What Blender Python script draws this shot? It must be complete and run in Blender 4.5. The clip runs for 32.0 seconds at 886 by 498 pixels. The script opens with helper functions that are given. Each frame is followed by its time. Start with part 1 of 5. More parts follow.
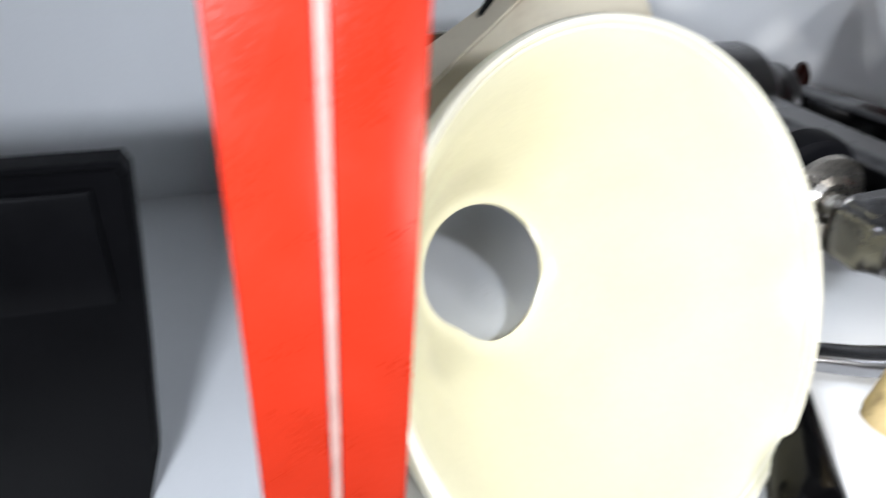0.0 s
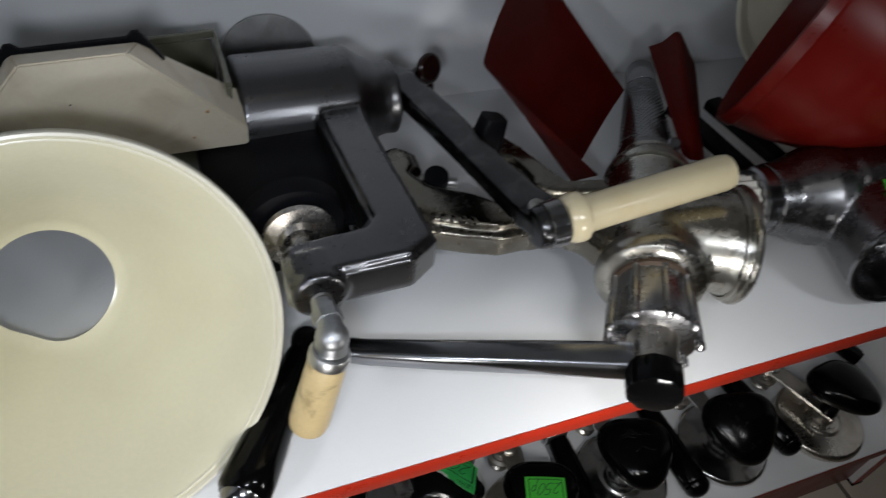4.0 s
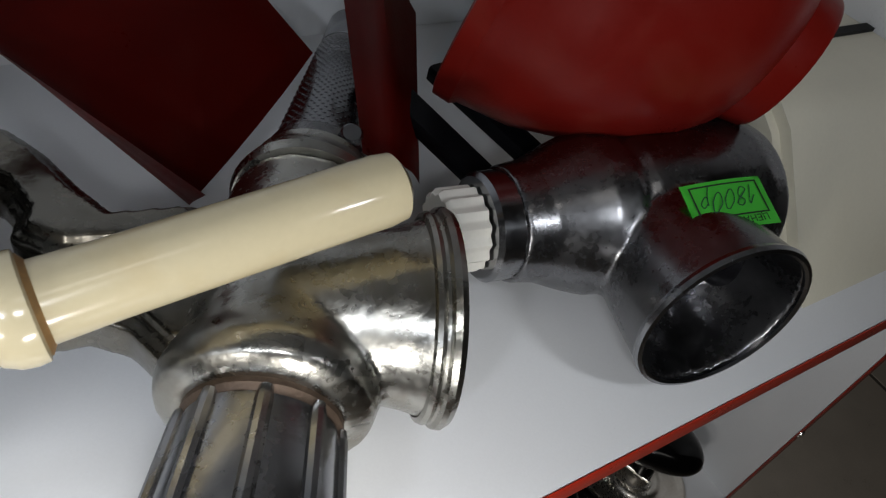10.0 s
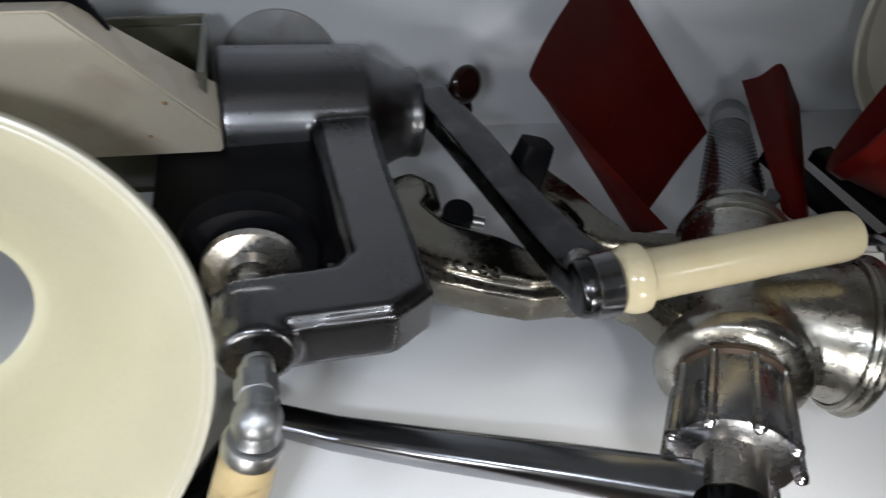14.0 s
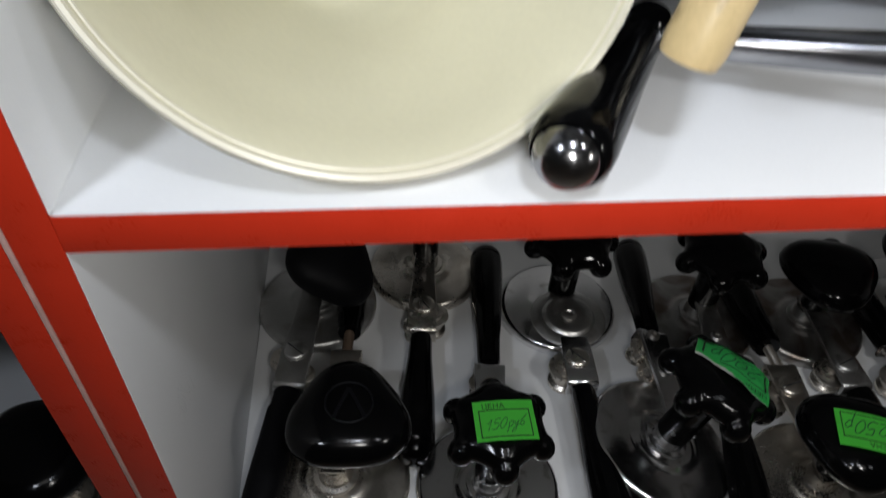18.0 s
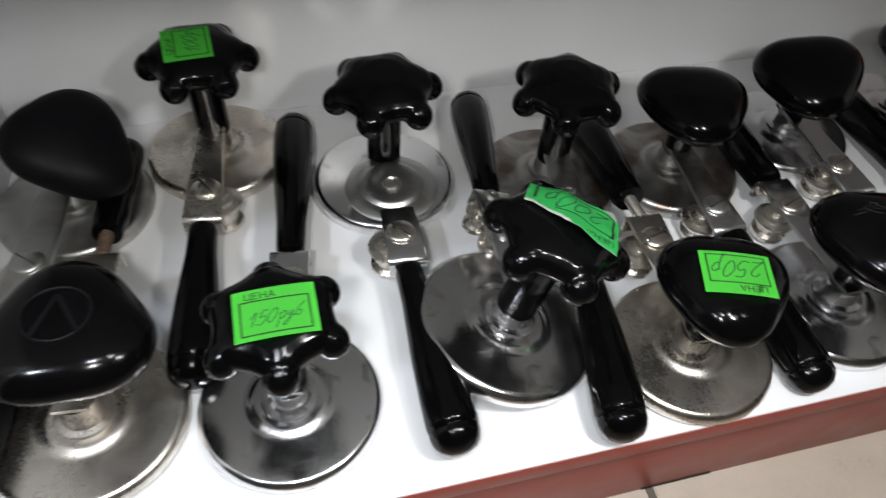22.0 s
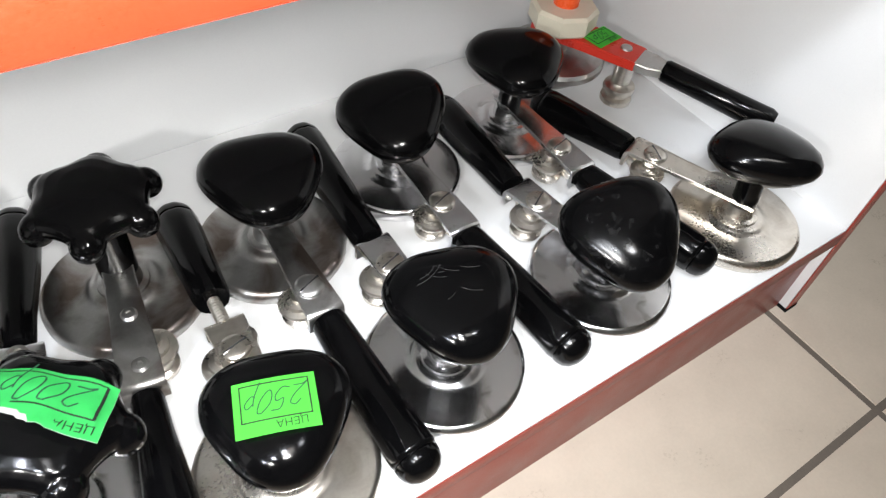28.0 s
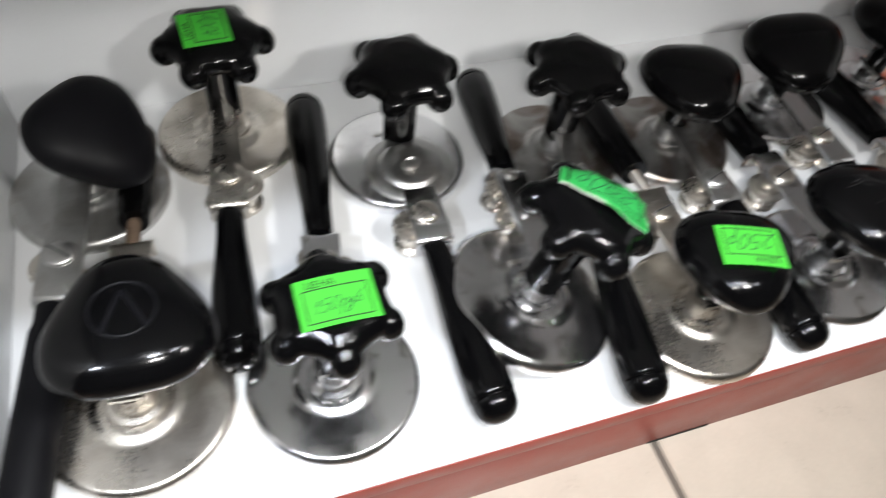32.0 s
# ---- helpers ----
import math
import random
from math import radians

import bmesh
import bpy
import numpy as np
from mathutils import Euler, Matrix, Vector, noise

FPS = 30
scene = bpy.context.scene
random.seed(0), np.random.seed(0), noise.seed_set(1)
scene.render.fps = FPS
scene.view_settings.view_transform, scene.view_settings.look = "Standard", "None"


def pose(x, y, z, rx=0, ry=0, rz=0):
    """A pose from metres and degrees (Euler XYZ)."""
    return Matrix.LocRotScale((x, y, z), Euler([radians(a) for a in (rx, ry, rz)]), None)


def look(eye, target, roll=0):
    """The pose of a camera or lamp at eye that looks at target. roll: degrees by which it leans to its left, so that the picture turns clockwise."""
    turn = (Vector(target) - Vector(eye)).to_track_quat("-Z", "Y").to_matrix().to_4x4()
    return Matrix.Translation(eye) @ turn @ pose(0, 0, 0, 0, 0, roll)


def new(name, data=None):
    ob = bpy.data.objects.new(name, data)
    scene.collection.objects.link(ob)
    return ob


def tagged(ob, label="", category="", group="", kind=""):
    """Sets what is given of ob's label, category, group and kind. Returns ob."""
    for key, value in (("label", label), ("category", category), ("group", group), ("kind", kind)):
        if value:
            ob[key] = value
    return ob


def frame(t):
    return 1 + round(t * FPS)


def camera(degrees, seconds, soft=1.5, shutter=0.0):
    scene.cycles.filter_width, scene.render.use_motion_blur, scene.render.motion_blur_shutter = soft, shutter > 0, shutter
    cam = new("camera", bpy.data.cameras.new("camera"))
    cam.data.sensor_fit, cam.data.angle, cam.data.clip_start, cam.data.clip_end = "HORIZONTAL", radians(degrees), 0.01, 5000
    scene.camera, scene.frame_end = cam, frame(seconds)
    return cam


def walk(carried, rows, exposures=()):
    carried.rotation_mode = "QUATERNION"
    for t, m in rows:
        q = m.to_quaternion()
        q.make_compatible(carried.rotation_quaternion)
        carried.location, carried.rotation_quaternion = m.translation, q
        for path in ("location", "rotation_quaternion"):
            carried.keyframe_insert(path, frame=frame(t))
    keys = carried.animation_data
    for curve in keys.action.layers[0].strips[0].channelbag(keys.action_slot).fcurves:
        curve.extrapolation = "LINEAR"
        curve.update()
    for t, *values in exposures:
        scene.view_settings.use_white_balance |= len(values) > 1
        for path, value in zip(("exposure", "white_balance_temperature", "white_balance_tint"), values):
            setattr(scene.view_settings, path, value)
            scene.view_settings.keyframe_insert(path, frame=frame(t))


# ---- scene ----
cam = camera(64.3, 32.0, 1.2, 0.6)
PATH = [
    (0, (-0.033, -0.106, 0.585), (0.519, 1.439, -0.558), 4.5),
    (0.5, (0.005, -0.117, 0.609), (0.736, 1.399, -0.471), 3.8),
    (1, (0.055, -0.14, 0.633), (0.877, 1.338, -0.434), 3.2),
    (1.5, (0.085, -0.135, 0.653), (0.755, 1.249, -0.626), 1.2),
    (2, (0.102, -0.108, 0.659), (0.63, 1.205, -0.754), 2.3),
    (2.5, (0.117, -0.101, 0.669), (0.635, 1.207, -0.754), 5.5),
    (3, (0.137, -0.106, 0.688), (0.591, 1.119, -0.826), 4.7),
    (3.5, (0.155, -0.138, 0.702), (0.688, 1.081, -0.791), 7.0),
    (4, (0.178, -0.168, 0.718), (0.774, 1.066, -0.739), 8.1),
    (4.5, (0.203, -0.191, 0.734), (0.841, 1.077, -0.675), 8.5),
    (6.5, (0.264, -0.185, 0.694), (0.985, 1.115, -0.643), 10.6),
    (7, (0.288, -0.177, 0.683), (1.019, 1.129, -0.644), 9.8),
    (7.5, (0.307, -0.147, 0.669), (1.069, 1.081, -0.714), 12.1),
    (8, (0.328, -0.137, 0.653), (1.104, 1.102, -0.711), 11.3),
    (8.5, (0.35, -0.118, 0.64), (1.141, 1.065, -0.766), 12.2),
    (9, (0.375, -0.091, 0.616), (1.27, 0.983, -0.815), 15.8),
    (9.5, (0.384, -0.077, 0.605), (1.313, 1.003, -0.799), 16.2),
    (10, (0.389, -0.06, 0.592), (1.343, 0.998, -0.811), 16.8),
    (10.5, (0.396, -0.056, 0.588), (1.348, 0.988, -0.827), 17.0),
    (11, (0.385, -0.058, 0.593), (1.305, 1.028, -0.813), 15.4),
    (11.5, (0.366, -0.051, 0.596), (1.225, 1.06, -0.827), 15.1),
    (12, (0.348, -0.052, 0.601), (1.147, 1.097, -0.828), 14.9),
    (12.5, (0.324, -0.055, 0.604), (1.094, 1.087, -0.846), 15.7),
    (13, (0.296, -0.066, 0.609), (0.997, 1.141, -0.822), 13.3),
    (13.5, (0.263, -0.091, 0.628), (0.837, 1.223, -0.767), 10.0),
    (14, (0.233, -0.108, 0.643), (0.681, 1.282, -0.723), 7.5),
    (14.5, (0.214, -0.119, 0.648), (0.587, 1.309, -0.702), 5.7),
    (16.5, (0.121, -0.172, 0.639), (0.216, 1.362, -0.641), 3.9),
    (17, (0.106, -0.195, 0.6), (0.219, 1.366, -0.646), 4.5),
    (17.5, (0.093, -0.177, 0.543), (0.248, 1.276, -0.823), 4.0),
    (18, (0.102, -0.178, 0.487), (0.298, 1.252, -0.897), 3.6),
    (18.5, (0.105, -0.176, 0.451), (0.3, 1.21, -0.978), 2.9),
    (19, (0.112, -0.178, 0.433), (0.327, 1.179, -1.021), 2.8),
    (19.5, (0.115, -0.176, 0.426), (0.328, 1.177, -1.031), 2.7),
    (20, (0.128, -0.166, 0.418), (0.359, 1.182, -1.041), 2.5),
    (20.5, (0.152, -0.162, 0.408), (0.447, 1.169, -1.056), 2.9),
    (21, (0.162, -0.159, 0.408), (0.492, 1.161, -1.057), 3.8),
    (21.5, (0.171, -0.151, 0.395), (0.521, 1.141, -1.091), 4.2),
    (22, (0.194, -0.14, 0.378), (0.602, 1.095, -1.142), 5.2),
    (22.5, (0.217, -0.13, 0.369), (0.701, 1.049, -1.172), 6.9),
    (23, (0.239, -0.129, 0.376), (0.76, 1.036, -1.164), 6.9),
    (23.5, (0.256, -0.128, 0.38), (0.809, 1.024, -1.158), 6.5),
    (24, (0.273, -0.121, 0.379), (0.862, 0.97, -1.191), 6.7),
    (24.5, (0.288, -0.116, 0.379), (0.931, 0.944, -1.19), 7.6),
    (25, (0.304, -0.116, 0.382), (0.977, 0.909, -1.198), 8.1),
    (25.5, (0.318, -0.122, 0.379), (1.048, 0.911, -1.171), 7.9),
    (26, (0.334, -0.122, 0.382), (1.085, 0.911, -1.158), 7.6),
    (26.5, (0.349, -0.118, 0.391), (1.139, 0.899, -1.14), 8.2),
    (28.5, (0.3891, -0.1141, 0.3916), (1.2561, 0.8855, -1.1081), 7.69),
    (29, (0.4077, -0.1066, 0.3883), (1.3113, 0.8586, -1.1123), 8.09),
    (29.5, (0.4207, -0.1000, 0.3953), (1.3720, 0.8609, -1.0784), 8.52),
    (30, (0.4118, -0.1041, 0.4059), (1.3575, 0.8967, -1.0447), 9.39),
    (30.5, (0.3423, -0.1114, 0.4006), (1.1805, 0.9607, -1.0650), 11.24),
    (31, (0.28, -0.123, 0.411), (0.992, 1.03, -1.061), 10.1),
    (31.5, (0.219, -0.144, 0.409), (0.806, 1.024, -1.105), 8.9),
    (32, (0.142, -0.126, 0.396), (0.679, 0.975, -1.184), 9.6),
]
EXPOSURES = [(0, -0.75), (0.5, -1.4), (1, -2.95), (2, -2.7), (3, -2.55), (4.5, -1.55), (6.5, -1.3), (8, -1.25), (9, -1.3), (10, -1.55), (11, -1.9), (12, -2.05), (13, -2.0), (14, -1.6), (14.5, -1.6), (16.5, -2.5), (17, -2.85), (17.5, -2.4), (18, -1.65), (18.4, 0.0), (18.8, 0.5), (20, 0.55), (21, 0.3), (22, 0.1), (23, 0.8), (24, 0.95), (25, 0.55), (26.5, 0.7), (28.5, 1.3), (30, 1.05), (31, 0.8), (32, 0.8)]
walk(cam, [(t, look(eye, target, roll)) for t, eye, target, roll in PATH], EXPOSURES)

# ---- light: fixed lamps stand in for one moving phone torch, plus assumed shop light ----
world = bpy.data.worlds.new("world")
world.use_nodes = True
world.node_tree.nodes["Background"].inputs[0].default_value = (0.9, 0.95, 1.0, 1)
world.node_tree.nodes["Background"].inputs[1].default_value = 0.015
scene.world = world


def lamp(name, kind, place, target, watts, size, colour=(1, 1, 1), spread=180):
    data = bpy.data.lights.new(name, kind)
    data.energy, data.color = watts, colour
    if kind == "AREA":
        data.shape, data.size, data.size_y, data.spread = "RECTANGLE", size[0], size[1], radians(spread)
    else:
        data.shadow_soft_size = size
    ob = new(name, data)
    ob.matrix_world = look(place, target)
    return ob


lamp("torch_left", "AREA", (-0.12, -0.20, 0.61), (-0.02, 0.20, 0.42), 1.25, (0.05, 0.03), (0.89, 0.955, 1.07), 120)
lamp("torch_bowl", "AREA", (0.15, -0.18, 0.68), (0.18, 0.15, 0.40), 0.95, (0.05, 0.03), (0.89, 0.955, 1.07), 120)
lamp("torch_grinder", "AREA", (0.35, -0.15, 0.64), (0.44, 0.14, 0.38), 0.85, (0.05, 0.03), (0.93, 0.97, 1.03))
# Added fill for the right end; the moving torch never comes this far.
lamp("fill_right", "AREA", (0.60, -0.17, 0.62), (0.70, 0.13, 0.40), 0.30, (0.05, 0.03), (0.93, 0.97, 1.03), 110)
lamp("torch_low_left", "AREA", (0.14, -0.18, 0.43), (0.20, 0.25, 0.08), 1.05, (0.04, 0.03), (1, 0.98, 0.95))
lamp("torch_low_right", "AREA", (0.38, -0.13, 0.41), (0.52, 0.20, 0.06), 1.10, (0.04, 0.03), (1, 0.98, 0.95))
# Unseen overhead lamp, added for weak ambient light.
lamp("ambient_fill", "AREA", (0.4, -0.9, 2.55), (0.4, -0.5, 0), 4, (0.6, 0.3), (1, 0.97, 0.92))


# ---- materials ----
def material(name, colour, rough=0.5, metal=0.0, var=0.12, scale=40, fine=600, bump=0.0, stain=None, stain_amount=0.0,
             stain_scale=18, coat=0.0, rough_var=0.1, random_tint=0.0, bump_scale=None, specular=0.5, stain_from=0.52):
    m = bpy.data.materials.new(name)
    m.use_nodes = True
    nt = m.node_tree
    nodes, links = nt.nodes, nt.links
    b = nodes["Principled BSDF"]
    co = nodes.new("ShaderNodeTexCoord")
    big, small = nodes.new("ShaderNodeTexNoise"), nodes.new("ShaderNodeTexNoise")
    big.inputs["Scale"].default_value, big.inputs["Detail"].default_value = scale, 4
    small.inputs["Scale"].default_value, small.inputs["Detail"].default_value = fine, 3
    for n in (big, small):
        links.new(co.outputs["Object"], n.inputs["Vector"])
    blend = nodes.new("ShaderNodeMath")
    blend.operation = "MULTIPLY_ADD"
    links.new(big.outputs["Fac"], blend.inputs[0])
    blend.inputs[1].default_value = 0.65
    half = nodes.new("ShaderNodeMath")
    half.operation = "MULTIPLY"
    links.new(small.outputs["Fac"], half.inputs[0])
    half.inputs[1].default_value = 0.35
    links.new(half.outputs[0], blend.inputs[2])
    ramp = nodes.new("ShaderNodeMapRange")
    ramp.inputs["From Min"].default_value, ramp.inputs["From Max"].default_value = 0.3, 0.7
    ramp.inputs["To Min"].default_value, ramp.inputs["To Max"].default_value = 1 - var, 1 + var
    links.new(blend.outputs[0], ramp.inputs["Value"])
    mul = nodes.new("ShaderNodeMix")
    mul.data_type, mul.blend_type = "RGBA", "MULTIPLY"
    mul.inputs["Factor"].default_value = 1
    mul.inputs["A"].default_value = (*colour, 1)
    links.new(ramp.outputs[0], mul.inputs["B"])
    out = mul.outputs["Result"]
    if stain:
        sn = nodes.new("ShaderNodeTexNoise")
        sn.inputs["Scale"].default_value, sn.inputs["Detail"].default_value, sn.inputs["Distortion"].default_value = stain_scale, 8, 0.6
        links.new(co.outputs["Object"], sn.inputs["Vector"])
        cut = nodes.new("ShaderNodeMapRange")
        cut.inputs["From Min"].default_value, cut.inputs["From Max"].default_value = stain_from, stain_from + 0.2
        cut.inputs["To Max"].default_value = stain_amount
        links.new(sn.outputs["Fac"], cut.inputs["Value"])
        mix = nodes.new("ShaderNodeMix")
        mix.data_type = "RGBA"
        links.new(cut.outputs[0], mix.inputs["Factor"])
        links.new(out, mix.inputs["A"])
        mix.inputs["B"].default_value = (*stain, 1)
        out = mix.outputs["Result"]
    if random_tint:
        info = nodes.new("ShaderNodeObjectInfo")
        tint = nodes.new("ShaderNodeMapRange")
        tint.inputs["To Min"].default_value, tint.inputs["To Max"].default_value = 1 - random_tint, 1 + random_tint
        links.new(info.outputs["Random"], tint.inputs["Value"])
        mm = nodes.new("ShaderNodeMix")
        mm.data_type, mm.blend_type = "RGBA", "MULTIPLY"
        mm.inputs["Factor"].default_value = 1
        links.new(out, mm.inputs["A"])
        links.new(tint.outputs[0], mm.inputs["B"])
        out = mm.outputs["Result"]
    links.new(out, b.inputs["Base Color"])
    rr = nodes.new("ShaderNodeMapRange")
    rr.inputs["From Min"].default_value, rr.inputs["From Max"].default_value = 0.3, 0.7
    rr.inputs["To Min"].default_value, rr.inputs["To Max"].default_value = max(0.02, rough - rough_var), min(1, rough + rough_var)
    links.new(blend.outputs[0], rr.inputs["Value"])
    links.new(rr.outputs[0], b.inputs["Roughness"])
    b.inputs["Metallic"].default_value = metal
    b.inputs["Specular IOR Level"].default_value = specular
    if coat:
        b.inputs["Coat Weight"].default_value, b.inputs["Coat Roughness"].default_value = coat, 0.08
    if bump:
        bn = nodes.new("ShaderNodeTexNoise")
        bn.inputs["Scale"].default_value, bn.inputs["Detail"].default_value = bump_scale or fine, 3
        links.new(co.outputs["Object"], bn.inputs["Vector"])
        bp = nodes.new("ShaderNodeBump")
        bp.inputs["Strength"].default_value, bp.inputs["Distance"].default_value = bump, 0.0006
        links.new(bn.outputs["Fac"], bp.inputs["Height"])
        links.new(bp.outputs[0], b.inputs["Normal"])
    return m


WHITE = material("white_melamine", (0.80, 0.81, 0.82), 0.32, var=0.03, scale=9, fine=900, bump=0.05, rough_var=0.06)
BACK = material("white_hardboard", (0.80, 0.815, 0.83), 0.22, var=0.03, scale=7, fine=700, bump=0.06, rough_var=0.05, bump_scale=60)
RED_EDGE = material("red_edge_band", (0.46, 0.026, 0.009), 0.32, var=0.08, scale=60, fine=900, bump=0.25, bump_scale=500)
PLINTH = material("red_plinth_band", (0.30, 0.045, 0.03), 0.4, var=0.1, scale=30, fine=700, bump=0.15)
SEAM = material("pale_chipped_seam", (0.46, 0.29, 0.25), 0.7, var=0.2, scale=80)
TILE = material("beige_floor_tile", (0.55, 0.48, 0.40), 0.35, var=0.07, scale=25, fine=420, bump=0.1, stain=(0.42, 0.36, 0.3), stain_amount=0.25, stain_scale=9, random_tint=0.03)
GROUT = material("grey_grout", (0.13, 0.11, 0.092), 0.9, var=0.2, bump=0.3)
WALL = material("pale_unseen_wall", (0.7, 0.7, 0.68), 0.8, var=0.04)
BLACK = material("black_bakelite", (0.0016, 0.0016, 0.0018), 0.13, specular=0.19, var=0.3, scale=50, fine=800, rough_var=0.06, bump=0.03, bump_scale=120)
BLACK_MATT = material("matt_black_rubbery_plastic", (0.004, 0.004, 0.005), 0.48, specular=0.11, var=0.25, bump=0.1)
CHROME = material("bright_chrome", (0.84, 0.84, 0.85), 0.19, 1, var=0.05, scale=30, fine=500, stain=(0.16, 0.14, 0.12), stain_amount=0.75, stain_scale=75, stain_from=0.59, rough_var=0.09, bump=0.03)
NICKEL = material("worn_nickel", (0.70, 0.66, 0.60), 0.29, 1, var=0.10, scale=35, fine=500, stain=(0.30, 0.24, 0.17), stain_amount=0.40, stain_scale=48, rough_var=0.06, bump=0.03)
ZINC = material("dull_zinc_plate", (0.46, 0.47, 0.48), 0.42, 1, var=0.16, scale=60, fine=500, stain=(0.22, 0.20, 0.17), stain_amount=0.5, stain_scale=90, bump=0.2, bump_scale=300)
STEEL = material("dull_zinc_steel", (0.56, 0.56, 0.55), 0.36, 1, var=0.1, scale=35, fine=500, stain=(0.24, 0.2, 0.16), stain_amount=0.5, stain_scale=40, bump=0.08)
STEEL_RUST = material("rust_stained_steel", (0.52, 0.52, 0.51), 0.36, 1, var=0.12, scale=35, fine=500, stain=(0.12, 0.068, 0.042), stain_amount=0.8, stain_scale=26, stain_from=0.41, bump=0.1)
RUST = material("rusty_steel", (0.15, 0.105, 0.075), 0.55, 0.7, var=0.3, scale=120, fine=800, bump=0.4)
ALU = material("cast_aluminium", (0.20, 0.20, 0.206), 0.27, 1, var=0.16, scale=30, fine=350, stain=(0.10, 0.10, 0.11), stain_amount=0.3, stain_scale=26, bump=0.15, bump_scale=260)
ALU_SMOOTH = material("brushed_aluminium", (0.145, 0.145, 0.15), 0.29, 1, var=0.08, scale=30, fine=350, stain=(0.12, 0.12, 0.13), stain_amount=0.4, stain_scale=20, bump=0.06, bump_scale=300, rough_var=0.04)
ALU_BRIGHT = material("polished_ribbed_aluminium", (0.40, 0.40, 0.41), 0.27, 1, var=0.12, scale=40, fine=350, stain=(0.2, 0.2, 0.2), stain_amount=0.5, stain_scale=30, bump=0.12, bump_scale=260)
TIN = material("tinned_cast_iron", (0.42, 0.415, 0.385), 0.28, 1, var=0.12, scale=45, fine=300, stain=(0.19, 0.155, 0.10), stain_amount=0.7, stain_scale=26, bump=0.65, bump_scale=150, rough_var=0.12, stain_from=0.47)
TIN_STAINED = material("stained_tinned_iron", (0.21, 0.20, 0.175), 0.25, 1, var=0.14, scale=40, fine=300, stain=(0.12, 0.10, 0.07), stain_amount=0.7, stain_scale=22, bump=0.4, bump_scale=170, rough_var=0.1, stain_from=0.45)
TIN_SMOOTH = material("smooth_tinned_steel", (0.27, 0.275, 0.29), 0.22, 1, var=0.06, scale=45, fine=400, stain=(0.25, 0.22, 0.18), stain_amount=0.4, bump=0.03)
CREAM = material("aged_cream_plastic", (0.67, 0.635, 0.465), 0.20, var=0.05, scale=14, fine=400, stain=(0.50, 0.43, 0.27), stain_amount=0.16, stain_scale=9, bump=0.05, rough_var=0.03)
CREAM_TAN = material("tan_aged_plastic", (0.64, 0.575, 0.45), 0.36, var=0.06, scale=14, fine=400, stain=(0.30, 0.20, 0.12), stain_amount=0.35, stain_scale=30, bump=0.08, rough_var=0.04)
CREAM_PALE = material("pale_cream_plastic", (0.72, 0.68, 0.55), 0.3, var=0.04, scale=14, fine=400, stain=(0.5, 0.42, 0.26), stain_amount=0.12, stain_scale=12, bump=0.04, rough_var=0.03)
IVORY = material("glossy_ivory_plastic", (0.66, 0.57, 0.37), 0.16, var=0.04, scale=18, fine=400, stain=(0.55, 0.36, 0.12), stain_amount=0.2, stain_scale=30, coat=0.2)
WOOD = material("varnished_pale_wood", (0.60, 0.46, 0.24), 0.4, var=0.12, scale=60, fine=500, stain=(0.12, 0.07, 0.03), stain_amount=0.8, stain_scale=75, bump=0.15)
RED = material("dark_red_plastic", (0.12, 0.005, 0.003), 0.36, specular=0.2, var=0.1, scale=25, fine=500, stain=(0.16, 0.03, 0.02), stain_amount=0.3, stain_scale=30, bump=0.05)
RED_PAINT = material("red_lacquer", (0.55, 0.035, 0.02), 0.3, var=0.08, scale=60, fine=500, bump=0.1)
ORANGE = material("orange_plastic", (0.80, 0.10, 0.02), 0.28, var=0.05)
MILKY = material("milky_white_plastic", (0.62, 0.58, 0.47), 0.4, var=0.06, bump=0.1)
WHITE_PLASTIC = material("white_ribbed_plastic", (0.75, 0.73, 0.66), 0.4, var=0.05)
SMOKED = material("smoked_clear_plastic", (0.12, 0.118, 0.085), 0.18, var=0.15, scale=30, coat=0.3)
GREEN = material("green_price_label", (0.10, 0.72, 0.07), 0.55, var=0.04, scale=60, fine=700)
GREEN_DULL = material("faded_green_price_label", (0.05, 0.56, 0.13), 0.55, var=0.08, scale=90, fine=700)
BLACK_DUSTY = material("dusty_black_bakelite", (0.0016, 0.0016, 0.0018), 0.16, specular=0.2, var=0.3, scale=50, fine=800, stain=(0.032, 0.032, 0.032), stain_amount=0.35, stain_scale=150, stain_from=0.56, rough_var=0.08)
BROWN = material("dark_brown_bakelite", (0.014, 0.005, 0.004), 0.16, var=0.25, scale=50, fine=800)
DARK_STEEL = material("dark_polished_steel", (0.27, 0.275, 0.29), 0.24, 1, var=0.06, scale=40, fine=400, stain=(0.10, 0.10, 0.11), stain_amount=0.3, stain_scale=30, bump=0.03, rough_var=0.04)
# Aluminium darkened in its base colour, for the dark room the arm reflects.
ARM_METAL = material("dark_reflection_crank_metal", (0.065, 0.065, 0.068), 0.2, 1, var=0.16, scale=30, fine=350, stain=(0.2, 0.2, 0.2), stain_amount=0.3, stain_scale=60, bump=0.15, bump_scale=260)
AMBER = material("amber_dirt", (0.36, 0.20, 0.07), 0.5, var=0.3, scale=200)
PAPER = material("torn_white_paper", (0.72, 0.74, 0.68), 0.8, var=0.08)
SCREEN = material("dull_black_screen", (0.002, 0.002, 0.0025), 0.45, var=0.2, specular=0.08)
SCRATCH = material("pale_scratch", (0.035, 0.035, 0.035), 0.6)
INK = material("black_ink", (0.008, 0.01, 0.008), 0.6)
PEN = material("dark_pen_ink", (0.012, 0.07, 0.03), 0.6)


